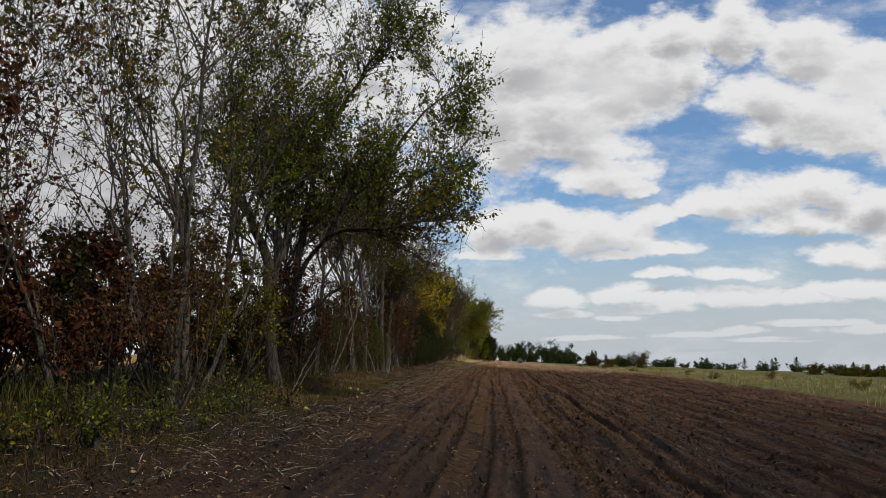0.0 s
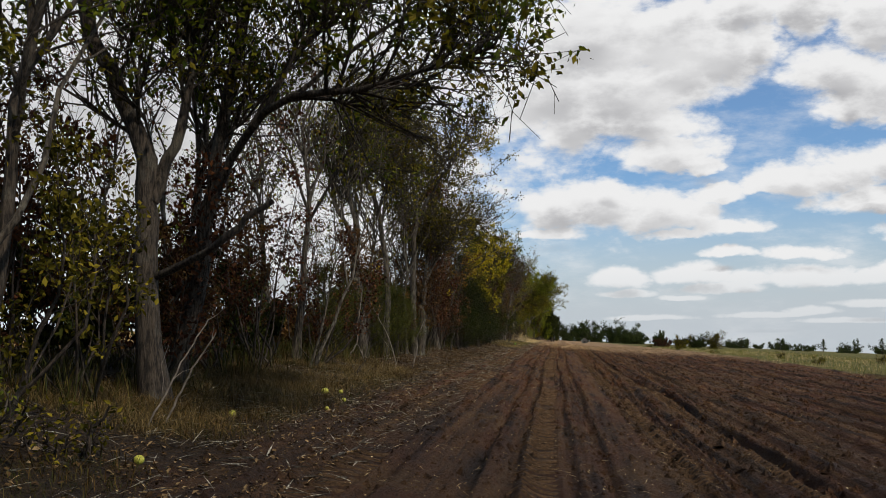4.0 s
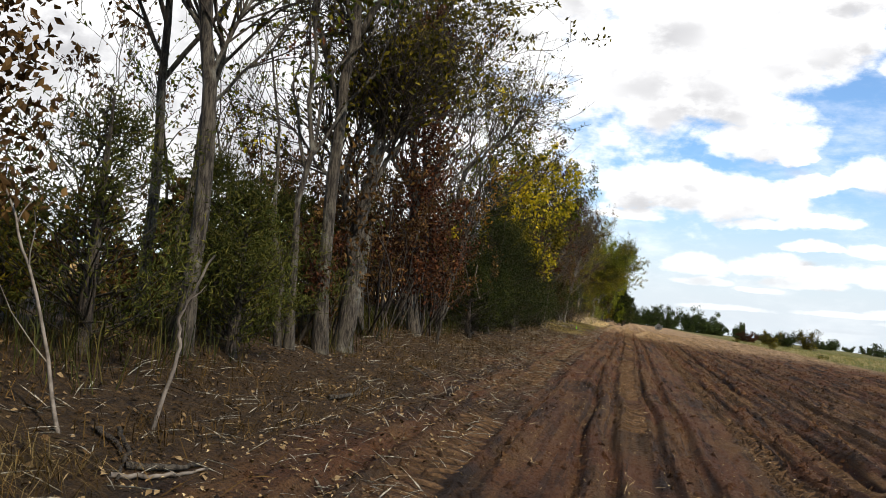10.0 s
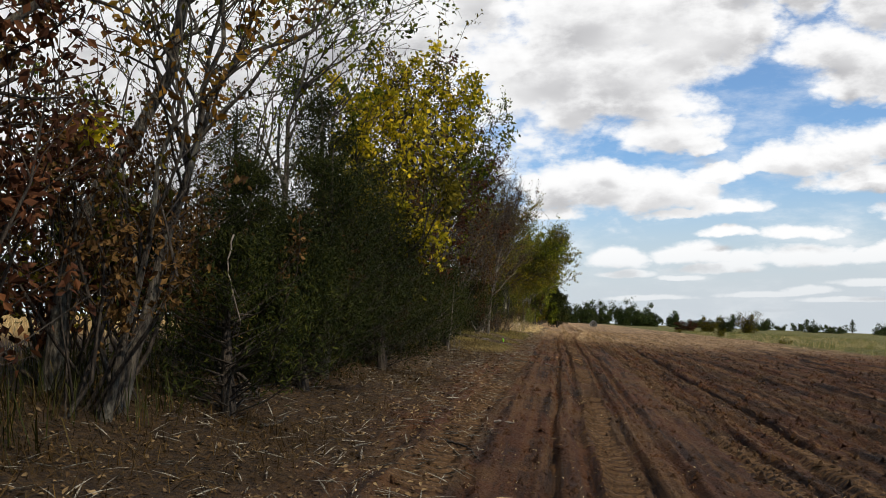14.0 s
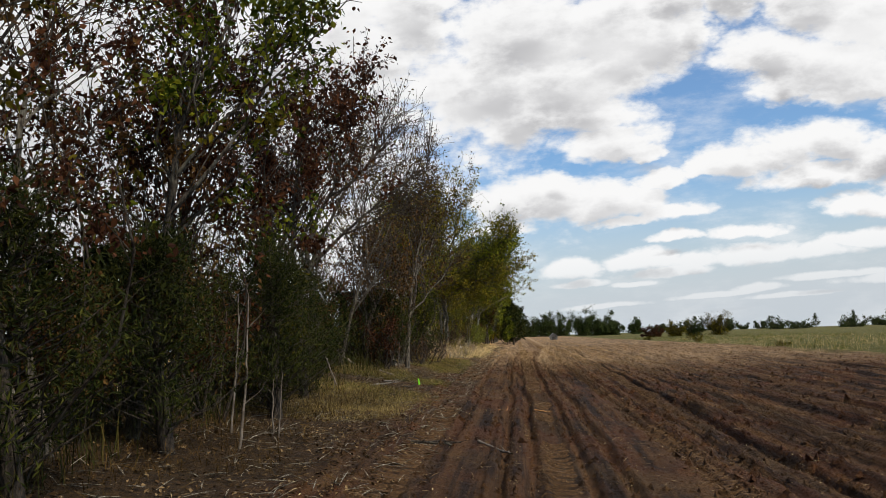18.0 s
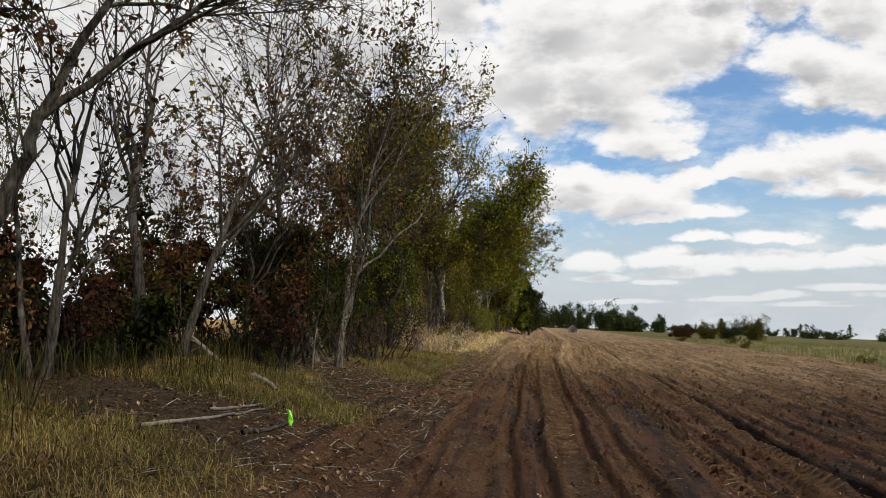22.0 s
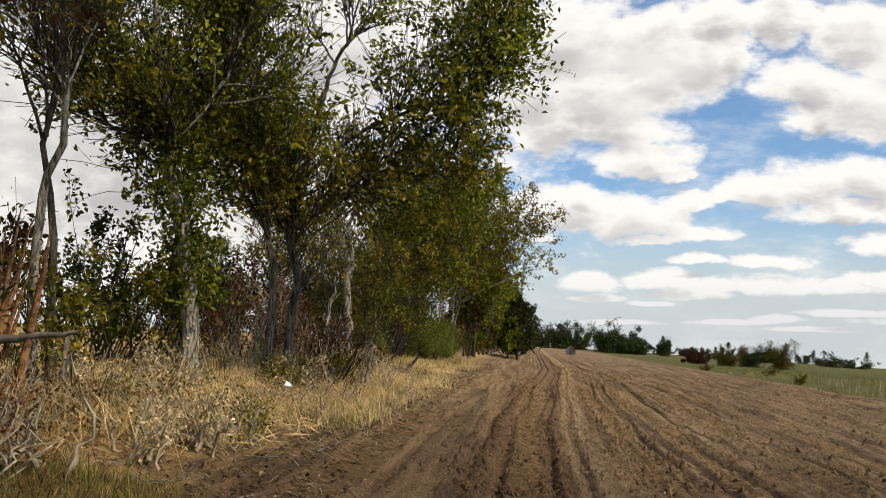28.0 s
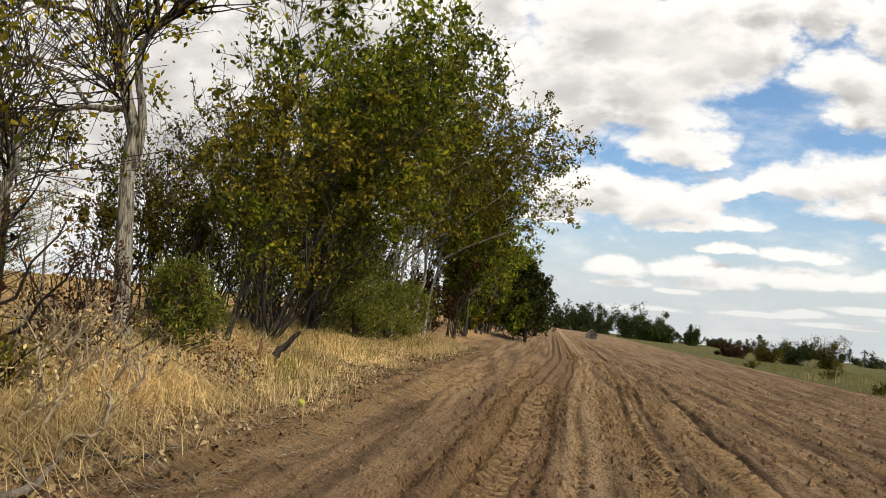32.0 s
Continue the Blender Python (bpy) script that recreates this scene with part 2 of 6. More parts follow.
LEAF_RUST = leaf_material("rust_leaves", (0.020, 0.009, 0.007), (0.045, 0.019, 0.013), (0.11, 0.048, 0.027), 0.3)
LEAF_BROWN = leaf_material("brown_leaves", (0.030, 0.017, 0.009), (0.065, 0.038, 0.017), (0.13, 0.080, 0.036), 0.25)
LEAF_ORANGE = leaf_material("orange_leaves", (0.07, 0.035, 0.010), (0.16, 0.085, 0.018), (0.26, 0.165, 0.03), 0.4)
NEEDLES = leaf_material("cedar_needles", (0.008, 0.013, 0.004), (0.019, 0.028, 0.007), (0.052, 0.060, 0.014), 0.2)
# straw colour raised to carry the sunshine on the later bank
DRY_GRASS = leaf_material("dry_grass", (0.30, 0.25, 0.175), (0.57, 0.48, 0.35), (0.82, 0.73, 0.57), 0.4)
GREEN_GRASS = leaf_material("green_grass", (0.055, 0.072, 0.018), (0.11, 0.130, 0.030), (0.22, 0.215, 0.065), 0.35)
LITTER = leaf_material("fallen_leaves", (0.028, 0.017, 0.010), (0.075, 0.050, 0.032), (0.20, 0.155, 0.115), 0.05)
CEDAR_YOUNG = leaf_material("young_cedar_needles", (0.045, 0.072, 0.018), (0.11, 0.145, 0.034), (0.24, 0.25, 0.065), 0.3)
# needle colour darkened further for the dim, cloud-shaded stretch
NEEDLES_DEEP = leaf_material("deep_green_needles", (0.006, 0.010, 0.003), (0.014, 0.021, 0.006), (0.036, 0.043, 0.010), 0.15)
CEDAR_OLIVE = leaf_material("olive_cedar_needles", (0.018, 0.026, 0.007), (0.042, 0.052, 0.013), (0.085, 0.085, 0.024), 0.2)
NEEDLES_FAR = leaf_material("far_conifer_needles", (0.02, 0.035, 0.014), (0.03, 0.05, 0.018), (0.05, 0.07, 0.025), 0.1)
# dry grass with the shade below the trees put into its colour
DRY_GRASS_SHADED = leaf_material("shaded_dry_grass", (0.0245, 0.0161, 0.0063), (0.0525, 0.0343, 0.0133), (0.105, 0.07, 0.0294), 0.2)
DRY_GRASS_MID = leaf_material("short_tan_grass", (0.085, 0.070, 0.036), (0.19, 0.160, 0.085), (0.34, 0.29, 0.18), 0.35)
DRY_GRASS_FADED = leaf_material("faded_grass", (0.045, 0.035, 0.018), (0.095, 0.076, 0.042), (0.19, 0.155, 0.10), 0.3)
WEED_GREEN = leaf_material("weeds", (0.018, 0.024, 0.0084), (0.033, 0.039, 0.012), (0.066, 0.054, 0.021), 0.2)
STRAW = leaf_material("straw", (0.14, 0.105, 0.075), (0.25, 0.20, 0.15), (0.42, 0.37, 0.30), 0.05)


def plain(name, a, b, scale=12.0, rough=0.85):
    return material(name, lambda k, pos: (k.mix(k.ramp(k.noise(pos, scale, 5.0, 0.6), 0.35, 0.65), a, b), k.bump(k.noise(pos, scale * 4, 4.0), 0.5, 0.01)), rough)


WOOD_PALE = plain("bark_stripped_wood", (0.085, 0.066, 0.048), (0.19, 0.155, 0.12))
WOOD_SPLIT = plain("split_wood", (0.10, 0.040, 0.016), (0.36, 0.175, 0.070), 22.0)
DRY_STALK = plain("dry_stalk", (0.22, 0.165, 0.10), (0.40, 0.32, 0.21))
STRAW_ORANGE = plain("orange_stalk", (0.28, 0.12, 0.04), (0.42, 0.21, 0.08))
RUST_IRON = plain("rusty_iron", (0.07, 0.035, 0.02), (0.14, 0.06, 0.03), 40.0)
APPLE = plain("hedge_apple_skin", (0.24, 0.24, 0.03), (0.42, 0.39, 0.06), 40.0, 0.6)
FLAG_GREEN = plain("flag_plastic", (0.22, 0.75, 0.02), (0.28, 0.85, 0.04), 10.0, 0.4)
WHITE_SCRAP = plain("white_scrap", (0.68, 0.68, 0.66), (0.8, 0.8, 0.78), 20.0, 0.6)
SHED_WALL = plain("shed_wall", (0.13, 0.12, 0.105), (0.18, 0.165, 0.145), 2.0)
SHED_ROOF = plain("shed_roof", (0.13, 0.12, 0.11), (0.2, 0.19, 0.175), 2.0)
SHED_DARK = plain("shed_door", (0.05, 0.045, 0.04), (0.08, 0.07, 0.06), 2.0)


# ---- ground ----
def smooth_noise(x, y, size, seed):
    """Value noise over the plan, between -1 and 1."""
    rs = np.random.RandomState(seed)
    table = rs.uniform(-1, 1, (256, 256))
    fx, fy = np.asarray(x) / size + 1000.0, np.asarray(y) / size + 1000.0
    ix, iy = np.floor(fx).astype(int), np.floor(fy).astype(int)
    tx, ty = fx - ix, fy - iy
    tx, ty = tx * tx * (3 - 2 * tx), ty * ty * (3 - 2 * ty)
    at = lambda i, j: table[i % 256, j % 256]
    return (at(ix, iy) * (1 - tx) + at(ix + 1, iy) * tx) * (1 - ty) + (at(ix, iy + 1) * (1 - tx) + at(ix + 1, iy + 1) * tx) * ty


def lie(x):
    """The lie of the land across the track: a low bank under the trees, falling away over the field."""
    x = np.asarray(x, float)
    bank = 0.13 * 4.5 + 0.0116 * 4.5 ** 2
    return np.where(x > 3, -0.2856 - 0.05 * np.minimum(x - 3, 900), np.where(x < -4.5, bank + 0.02 * np.minimum(-4.5 - x, 150), -0.13 * x + 0.0116 * x * x))


RUTS = [(-1.02, 0.05, 0.07), (-0.74, 0.06, 0.10), (-0.22, 0.05, 0.07), (0.12, 0.06, 0.06), (-1.62, 0.05, 0.045), (-2.28, 0.06, 0.04), (0.95, 0.05, 0.06), (1.25, 0.05, 0.06), (2.1, 0.06, 0.06)]
TREADS = [(-1.93, 0.23), (-0.50, 0.22), (0.98, 0.20), (1.90, 0.22), (3.2, 0.27), (4.6, 0.27)]


def field_edge(y):
    return 14.0 - 0.02 * (np.asarray(y) - 30) + 0.6 * smooth_noise(0, y, 9.0, 5)


def track_sway(y):
    """How the wheel tracks wander sideways, and drift to the right past the last bend."""
    y = np.asarray(y, float)
    return 0.10 * smooth_noise(0 * y, y, 9.0, 3) + 0.05 * smooth_noise(0 * y, y, 2.7, 4) + 0.042 * np.clip(y - 78, 0, 30)


def relief(x, y):
    x, y = np.asarray(x, float), np.asarray(y, float)
    z = lie(x) - 0.007 * np.clip(y - 70, 0, 600) - 0.018 * np.clip(y - 290, 0, 2600)
    near = np.exp(-np.maximum(0, np.abs(y - 40) - 90) / 30)
    soil = np.clip((x + 2.9 + 0.3 * smooth_noise(x, y, 2.5, 2)) / 0.6, 0, 1) * np.clip((field_edge(y) - x) / 0.8, 0, 1) * near
    waver = track_sway(y)
    for at, width, depth in RUTS:
        strength = 0.65 + 0.5 * smooth_noise(0 * x + at * 37, y, 6.0, 6)
        d = (x - at - waver) / width
        z = z - soil * 1.1 * depth * strength * np.exp(-np.abs(d) ** 3) + soil * 0.45 * depth * np.exp(-((np.abs(d) - 1.9) / 0.8) ** 2)
    for at, half in TREADS:
        inside = np.clip((half - np.abs(x - at - waver)) / 0.05, 0, 1)
        z = z - 0.03 * inside * soil
    furrow = (x - field_edge(y) + 0.9) / 0.25
    z = z - near * 0.14 * np.exp(-furrow ** 2) + near * 0.12 * np.exp(-((furrow - 2.2) / 1.1) ** 2)
    tilled = np.clip((x - 0.9) / 0.6, 0, 1) * soil
    rows = np.sin((x + 0.6 * waver + 0.05 * smooth_noise(x, y, 1.5, 9)) * 2 * np.pi / 0.55) + 0.6 * np.sin((x + waver) * 2 * np.pi / 0.235 + 1.0)
    z = z + tilled * (0.040 * np.interp(y, (55, 80), (1.0, 0.5)) * rows + 0.05 * smooth_noise(x + waver, 0.02 * y, 0.23, 77) + 0.05 * smooth_noise(x + waver, 0.02 * y, 0.85, 78) + 0.05 * smooth_noise(x, y * 0.25, 0.7, 8))
    z = z + soil * (0.026 * smooth_noise(x, y, 0.24, 10) + 0.014 * smooth_noise(x, y, 0.11, 11) + 0.03 * smooth_noise(x, y * 0.4, 1.1, 12))
    torn = np.clip((y - 64) / 12, 0, 1) * np.clip((x - waver + 1.1) / 0.15, 0, 1) * np.clip((-0.05 - x + waver) / 0.12, 0, 1)
    z = z + soil * torn * (0.035 * smooth_noise(x, y, 0.16, 31) + 0.03 * smooth_noise(x, y, 0.4, 32))
    z = z + (1 - soil) * near * (0.03 * smooth_noise(x, y, 0.5, 13) + 0.05 * smooth_noise(x, y, 1.7, 14))
    return z


def grid_mesh(name, xs, ys, height):
    X, Y = np.meshgrid(xs, ys)
    V = np.stack([X, Y, height(X, Y)], -1).reshape(-1, 3)
    a = (np.arange(len(ys) - 1)[:, None] * len(xs) + np.arange(len(xs) - 1)).ravel()
    return array_mesh(name, V, np.stack([a, a + 1, a + 1 + len(xs), a + len(xs)], 1))


def array_mesh(name, V, F, smooth=True):
    me = bpy.data.meshes.new(name)
    F = np.asarray(F, np.int32)
    k = F.shape[1]
    me.vertices.add(len(V))
    me.vertices.foreach_set("co", np.asarray(V, np.float32).ravel())
    me.loops.add(F.size)
    me.loops.foreach_set("vertex_index", F.ravel())
    me.polygons.add(len(F))
    me.polygons.foreach_set("loop_start", np.arange(0, F.size, k, dtype=np.int32))
    me.polygons.foreach_set("use_smooth", np.full(len(F), smooth))
    me.update(calc_edges=True)
    return me


def put_part(name, V, F, mat, parent=None, label="", smooth=True):
    """One mesh object of its own, under its thing."""
    me = array_mesh(name, V, F, smooth)
    me.materials.append(mat)
    ob = new(name, me)
    ob.parent = parent
    if label:
        tagged(ob, label)
    if name in ("spray", "crown", "bough_spray"):
        tagged(ob, kind="stuff")
    return ob


def grown_out(low, high, step, far, growth=1.25):
    inner = list(np.arange(low, high + step / 2, step))
    left, right, s = [], [], step
    while right == [] or right[-1] < far:
        s *= growth
        right.append((right[-1] if right else inner[-1]) + s)
        left.append((left[-1] if left else inner[0]) - s)
    return np.array(left[::-1] + inner + right)


def ground_colours(k, pos):
    x, y, z = k.xyz(pos)
    wobble = k.math("MULTIPLY", k.math("SUBTRACT", k.noise(pos, 0.9, 4.0, 0.6), 0.5), 1.6)
    fine = k.noise(pos, 14.0, 6.0, 0.7)
    mid = k.noise(k.vec("MULTIPLY", pos, (1.0, 0.3, 1.0)), 1.6, 5.0, 0.6)
    # soil streaks, their contrast deepened to carry furrow shadow in the colour
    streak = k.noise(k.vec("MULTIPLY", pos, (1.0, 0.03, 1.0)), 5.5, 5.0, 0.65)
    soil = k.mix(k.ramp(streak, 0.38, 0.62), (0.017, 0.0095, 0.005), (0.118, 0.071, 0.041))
    soil = k.mix(k.math("MULTIPLY", k.ramp(mid, 0.42, 0.62), 0.7), soil, (0.105, 0.047, 0.026))
    soil = k.mix(k.math("MULTIPLY", k.ramp(k.noise(pos, 0.5, 4.0, 0.6), 0.54, 0.68), 0.5), soil, (0.15, 0.105, 0.066))
    # pale crests and near-black troughs: lit ridges and furrow shade laid in as colour
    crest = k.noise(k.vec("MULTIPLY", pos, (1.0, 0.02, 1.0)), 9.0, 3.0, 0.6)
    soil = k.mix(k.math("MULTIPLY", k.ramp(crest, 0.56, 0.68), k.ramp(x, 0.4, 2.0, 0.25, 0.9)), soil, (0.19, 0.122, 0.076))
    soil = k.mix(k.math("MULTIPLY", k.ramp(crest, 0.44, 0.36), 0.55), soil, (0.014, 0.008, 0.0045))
    # darker where the track begins: cloud shade put into the soil colour, easing ahead
    shade_level = k.math("MULTIPLY", k.ramp(y, 8.0, 34.0, 0.40, 0.86), k.ramp(y, 44.0, 60.0, 0.88, 0.92))
    soil = k.vec("MULTIPLY", soil, k.combine(shade_level, shade_level, shade_level))
    # dry, dusty, paler soil further along the track, with sunshine put into its colour
    sunlit_dusty = k.mix(k.ramp(streak, 0.35, 0.68), (0.130, 0.091, 0.068), (0.37, 0.275, 0.215))
    sunlit_dusty = k.mix(k.math("MULTIPLY", k.ramp(mid, 0.45, 0.65), 0.5), sunlit_dusty, (0.24, 0.165, 0.122))
    # freshly torn, darker earth between the wheels and a pale band rolled smooth beside it
    drift = k.math("MULTIPLY", k.math("MINIMUM", k.math("MAXIMUM", k.math("SUBTRACT", y, 78.0), 0.0), 30.0), 0.042)
    sway = k.math("SUBTRACT", k.math("ADD", x, k.math("MULTIPLY", wobble, 0.08)), drift)
    torn = k.math("MULTIPLY", k.ramp(sway, -1.12, -0.92), k.ramp(sway, 0.0, -0.12))
    sunlit_dusty = k.mix(k.math("MULTIPLY", torn, 0.75), sunlit_dusty, k.mix(k.ramp(fine, 0.35, 0.65), (0.095, 0.060, 0.042), (0.25, 0.17, 0.125)))
    rolled = k.math("MULTIPLY", k.ramp(sway, -0.03, 0.05), k.ramp(sway, 0.52, 0.40))
    sunlit_dusty = k.mix(k.math("MULTIPLY", rolled, 0.6), sunlit_dusty, (0.43, 0.335, 0.275))
    sunlit_dusty = k.vec("MULTIPLY", sunlit_dusty, (0.90, 1.0, 1.18))
    soil = k.mix(k.ramp(k.math("ADD", y, k.math("MULTIPLY", wobble, 6.0)), 63.0, 82.0), soil, sunlit_dusty)
    soil = k.mix(k.math("MULTIPLY", k.ramp(fine, 0.55, 0.78), 0.25), soil, (0.15, 0.095, 0.06))
    turf = k.mix(k.ramp(k.noise(pos, 1.3, 5.0, 0.65), 0.4, 0.62), (0.085, 0.10, 0.035), (0.045, 0.08, 0.02))
    turf = k.mix(k.ramp(fine, 0.4, 0.75), turf, (0.15, 0.125, 0.055))
    # bank dim at first, bright past y 61: shade and sun put into colour
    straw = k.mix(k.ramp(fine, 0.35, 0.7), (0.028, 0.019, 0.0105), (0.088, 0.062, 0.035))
    straw = k.vec("MULTIPLY", straw, k.combine(shade_level, shade_level, shade_level))
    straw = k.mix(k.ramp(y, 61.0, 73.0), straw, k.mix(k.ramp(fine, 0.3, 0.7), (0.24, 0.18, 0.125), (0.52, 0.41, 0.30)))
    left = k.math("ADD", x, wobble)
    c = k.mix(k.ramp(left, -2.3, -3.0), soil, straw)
    edge = k.math("SUBTRACT", 14.6, k.math("MULTIPLY", y, 0.02))
    c = k.mix(k.ramp(k.math("SUBTRACT", k.math("ADD", x, wobble), edge), -0.6, 0.5), c, turf)
    c = k.mix(k.ramp(k.math("ADD", x, wobble), -11.0, -16.0), c, (0.27, 0.205, 0.105))
    lugs = k.add("ShaderNodeTexWave", wave_type="BANDS", bands_direction="Y")
    k.link(k.combine(x, k.math("ADD", y, k.math("MULTIPLY", k.math("ABSOLUTE", k.math("SUBTRACT", k.math("FRACT", k.math("DIVIDE", x, 0.5)), 0.5)), 0.25)), 0.0), lugs.inputs["Vector"])
    lugs.inputs["Scale"].default_value = 3.6
    lugs.inputs["Distortion"].default_value = 0.8
    tread = 0.0
    for at, half in TREADS:
        d = k.math("ABSOLUTE", k.math("SUBTRACT", k.math("ADD", x, k.math("MULTIPLY", wobble, 0.05)), at))
        tread = k.math("MAXIMUM", tread, k.ramp(d, half, half - 0.06))
    lug = k.math("MULTIPLY", k.math("MULTIPLY", lugs.outputs["Fac"], tread), k.ramp(k.noise(pos, 0.7), 0.38, 0.6))
    normal = k.bump(lug, 1.0, 0.07)
    # dark specks paint the shade inside small hollows of the soil
    pit_shade = k.ramp(k.noise(pos, 30.0, 3.0, 0.6), 0.47, 0.36)
    c = k.mix(k.math("MULTIPLY", pit_shade, k.ramp(left, -3.2, -2.4, 0.0, 0.5)), c, (0.022, 0.013, 0.008))
    c = k.mix(k.math("MULTIPLY", k.math("MULTIPLY", tread, k.ramp(k.noise(pos, 0.7), 0.30, 0.55)), k.math("ADD", 0.25, k.math("MULTIPLY", lugs.outputs["Fac"], 0.3))), c, k.mix(k.ramp(y, 62.0, 84.0), k.vec("MULTIPLY", (0.10, 0.074, 0.054), k.combine(shade_level, shade_level, shade_level)), (0.33, 0.26, 0.195)))
    normal = k.bump(k.noise(pos, 7.0, 3.0, 0.6), 1.0, 0.10, normal)
    normal = k.bump(k.noise(pos, 22.0, 6.0, 0.8), 1.0, 0.08, normal)
    crumbs = k.add("ShaderNodeTexVoronoi")
    k.link(pos, crumbs.inputs["Vector"])
    crumbs.inputs["Scale"].default_value = 26.0
    normal = k.bump(crumbs.outputs["Distance"], 0.7, 0.02, normal)
    return c, normal


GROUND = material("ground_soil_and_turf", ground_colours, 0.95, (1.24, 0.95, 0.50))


def crust_colours(k, pos):
    x, y, z = k.xyz(pos)
    grain = k.ramp(k.noise(pos, 35.0, 5.0, 0.7), 0.35, 0.68)
    # follows the ground: early shade and late sun painted into the rib colour
    shaded_crust = k.mix(grain, (0.040, 0.025, 0.016), (0.118, 0.075, 0.048))
    shade_level = k.ramp(y, 8.0, 32.0, 0.5, 0.9)
    shaded_crust = k.vec("MULTIPLY", shaded_crust, k.combine(shade_level, shade_level, shade_level))
    dry = k.mix(grain, (0.13, 0.093, 0.066), (0.30, 0.232, 0.172))
    return k.mix(k.ramp(y, 67.0, 88.0), shaded_crust, dry), k.bump(k.noise(pos, 60.0, 4.0, 0.7), 0.8, 0.02)


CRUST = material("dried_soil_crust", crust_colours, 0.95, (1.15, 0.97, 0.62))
inner = np.arange(-3.0, 3.5, 0.036)
across = np.concatenate([-3.0 - np.cumsum(0.05 * 1.13 ** np.arange(76))[::-1], inner, inner[-1] + np.cumsum(np.concatenate([np.full(110, 0.062), 0.08 * 1.13 ** np.arange(72)]))])
along = grown_out(-3.0, 96.0, 0.19, 2600, 1.2)
HEIGHTS = relief(*np.meshgrid(across, along))


def ground_height(x, y):
    """Height of the ground sheet itself, between its points."""
    x, y = np.broadcast_arrays(np.asarray(x, float), np.asarray(y, float))
    i = np.clip(np.searchsorted(across, x) - 1, 0, len(across) - 2)
    j = np.clip(np.searchsorted(along, y) - 1, 0, len(along) - 2)
    u, v = (x - across[i]) / (across[i + 1] - across[i]), (y - along[j]) / (along[j + 1] - along[j])
    return (HEIGHTS[j, i] * (1 - u) + HEIGHTS[j, i + 1] * u) * (1 - v) + (HEIGHTS[j + 1, i] * (1 - u) + HEIGHTS[j + 1, i + 1] * u) * v


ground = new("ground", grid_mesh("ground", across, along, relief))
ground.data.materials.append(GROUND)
tagged(ground, "ploughed reddish brown field with tyre tracks beside a grassy bank", "ground", kind="structure")


# ---- trees ----
def unit(a):
    return a / np.maximum(np.linalg.norm(a, axis=-1, keepdims=True), 1e-9)


def tubes(P, R, sides):
    """Round tapered limbs: P (n, k, 3), R (n, k)."""
    P, R = np.asarray(P, float), np.asarray(R, float)
    m, k = R.shape
    t = unit(np.gradient(P, axis=1))
    ref = np.broadcast_to(np.array([0.83, 0.31, 0.17]), t.shape)
    a = unit(np.cross(t, ref))
    b = np.cross(t, a)
    ang = np.arange(sides) * 2 * np.pi / sides
    V = P[:, :, None] + R[:, :, None, None] * (np.cos(ang)[:, None] * a[:, :, None] + np.sin(ang)[:, None] * b[:, :, None])
    i = (np.arange(m)[:, None, None] * k + np.arange(k - 1)[:, None]) * sides
    s, s2 = np.arange(sides), (np.arange(sides) + 1) % sides
    F = np.stack([i + s, i + s2, i + s2 + sides, i + s + sides], -1).reshape(-1, 4)
    return V.reshape(-1, 3), F


def grow(rs, P, R, count, length, angle, rise, thick, k=5, low=0.3, droop=0.0, wiggle=0.06):
    """Side shoots from limbs: their points and radii."""
    m, kp = R.shape
    weight = np.linalg.norm(P[:, -1] - P[:, 0], axis=1)
    who = rs.choice(m, count, p=weight / weight.sum())
    t = low + (1 - low) * rs.rand(count) ** 0.8
    f = t * (kp - 1)
    i = np.minimum(f.astype(int), kp - 2)
    w = (f - i)[:, None]
    base = P[who, i] * (1 - w) + P[who, i + 1] * w
    base_r = R[who, i] * (1 - w[:, 0]) + R[who, i + 1] * w[:, 0]
    along = unit(P[who, i + 1] - P[who, i])
    side = rs.normal(size=(count, 3))
    side = unit(side - (side * along).sum(1, keepdims=True) * along)
    ang = np.radians(rs.uniform(angle * 0.6, angle * 1.35, count))[:, None]
    way = unit(np.cos(ang) * along + np.sin(ang) * side + np.array([0, 0, rise]))
    L = (rs.uniform(length * 0.45, length, count) * (1.15 - 0.6 * t))[:, None, None]
    s = np.linspace(0, 1, k)[None, :, None]
    bend = rs.normal(size=(count, 1, 3)) * 0.18 + np.array([0, 0, rise * 0.5 - droop])
    pts = base[:, None] + L * (way[:, None] * s + bend * s * s) + rs.normal(size=(count, k, 3)) * L * wiggle * s
    r0 = np.minimum(base_r * 0.7, thick)[:, None]
    return pts, r0 * (1 - 0.82 * np.linspace(0, 1, k)[None])


def leaf_faces(rs, at, size, droop=0.5, narrow=0.55):
    """Small folded leaves, each an island of four points."""
    m = len(at)
    way = unit(rs.normal(size=(m, 3)) - np.array([0, 0, droop]))
    side = unit(np.cross(way, rs.normal(size=(m, 3))))
    up = np.cross(way, side)
    L = (size * rs.uniform(0.55, 1.25, m))[:, None]
    W = L * narrow * 0.5
    V = np.stack([at, at + way * L * 0.45 + side * W + up * L * 0.08, at + way * L, at + way * L * 0.45 - side * W + up * L * 0.08], 1).reshape(-1, 3)
    return V, np.arange(4 * m).reshape(m, 4)


def spots(rs, P, count, spread, low=0.15):
    m, k = P.shape[:2]
    share = rs.rand(m) ** 2.5 + 0.03
    who = rs.choice(m, count, p=share / share.sum())
    f = (low + (1 - low) * rs.rand(count)) * (k - 1)
    i = np.minimum(f.astype(int), k - 2)
    w = (f - i)[:, None]
    return P[who, i] * (1 - w) + P[who, i + 1] * w + rs.normal(size=(count, 3)) * spread


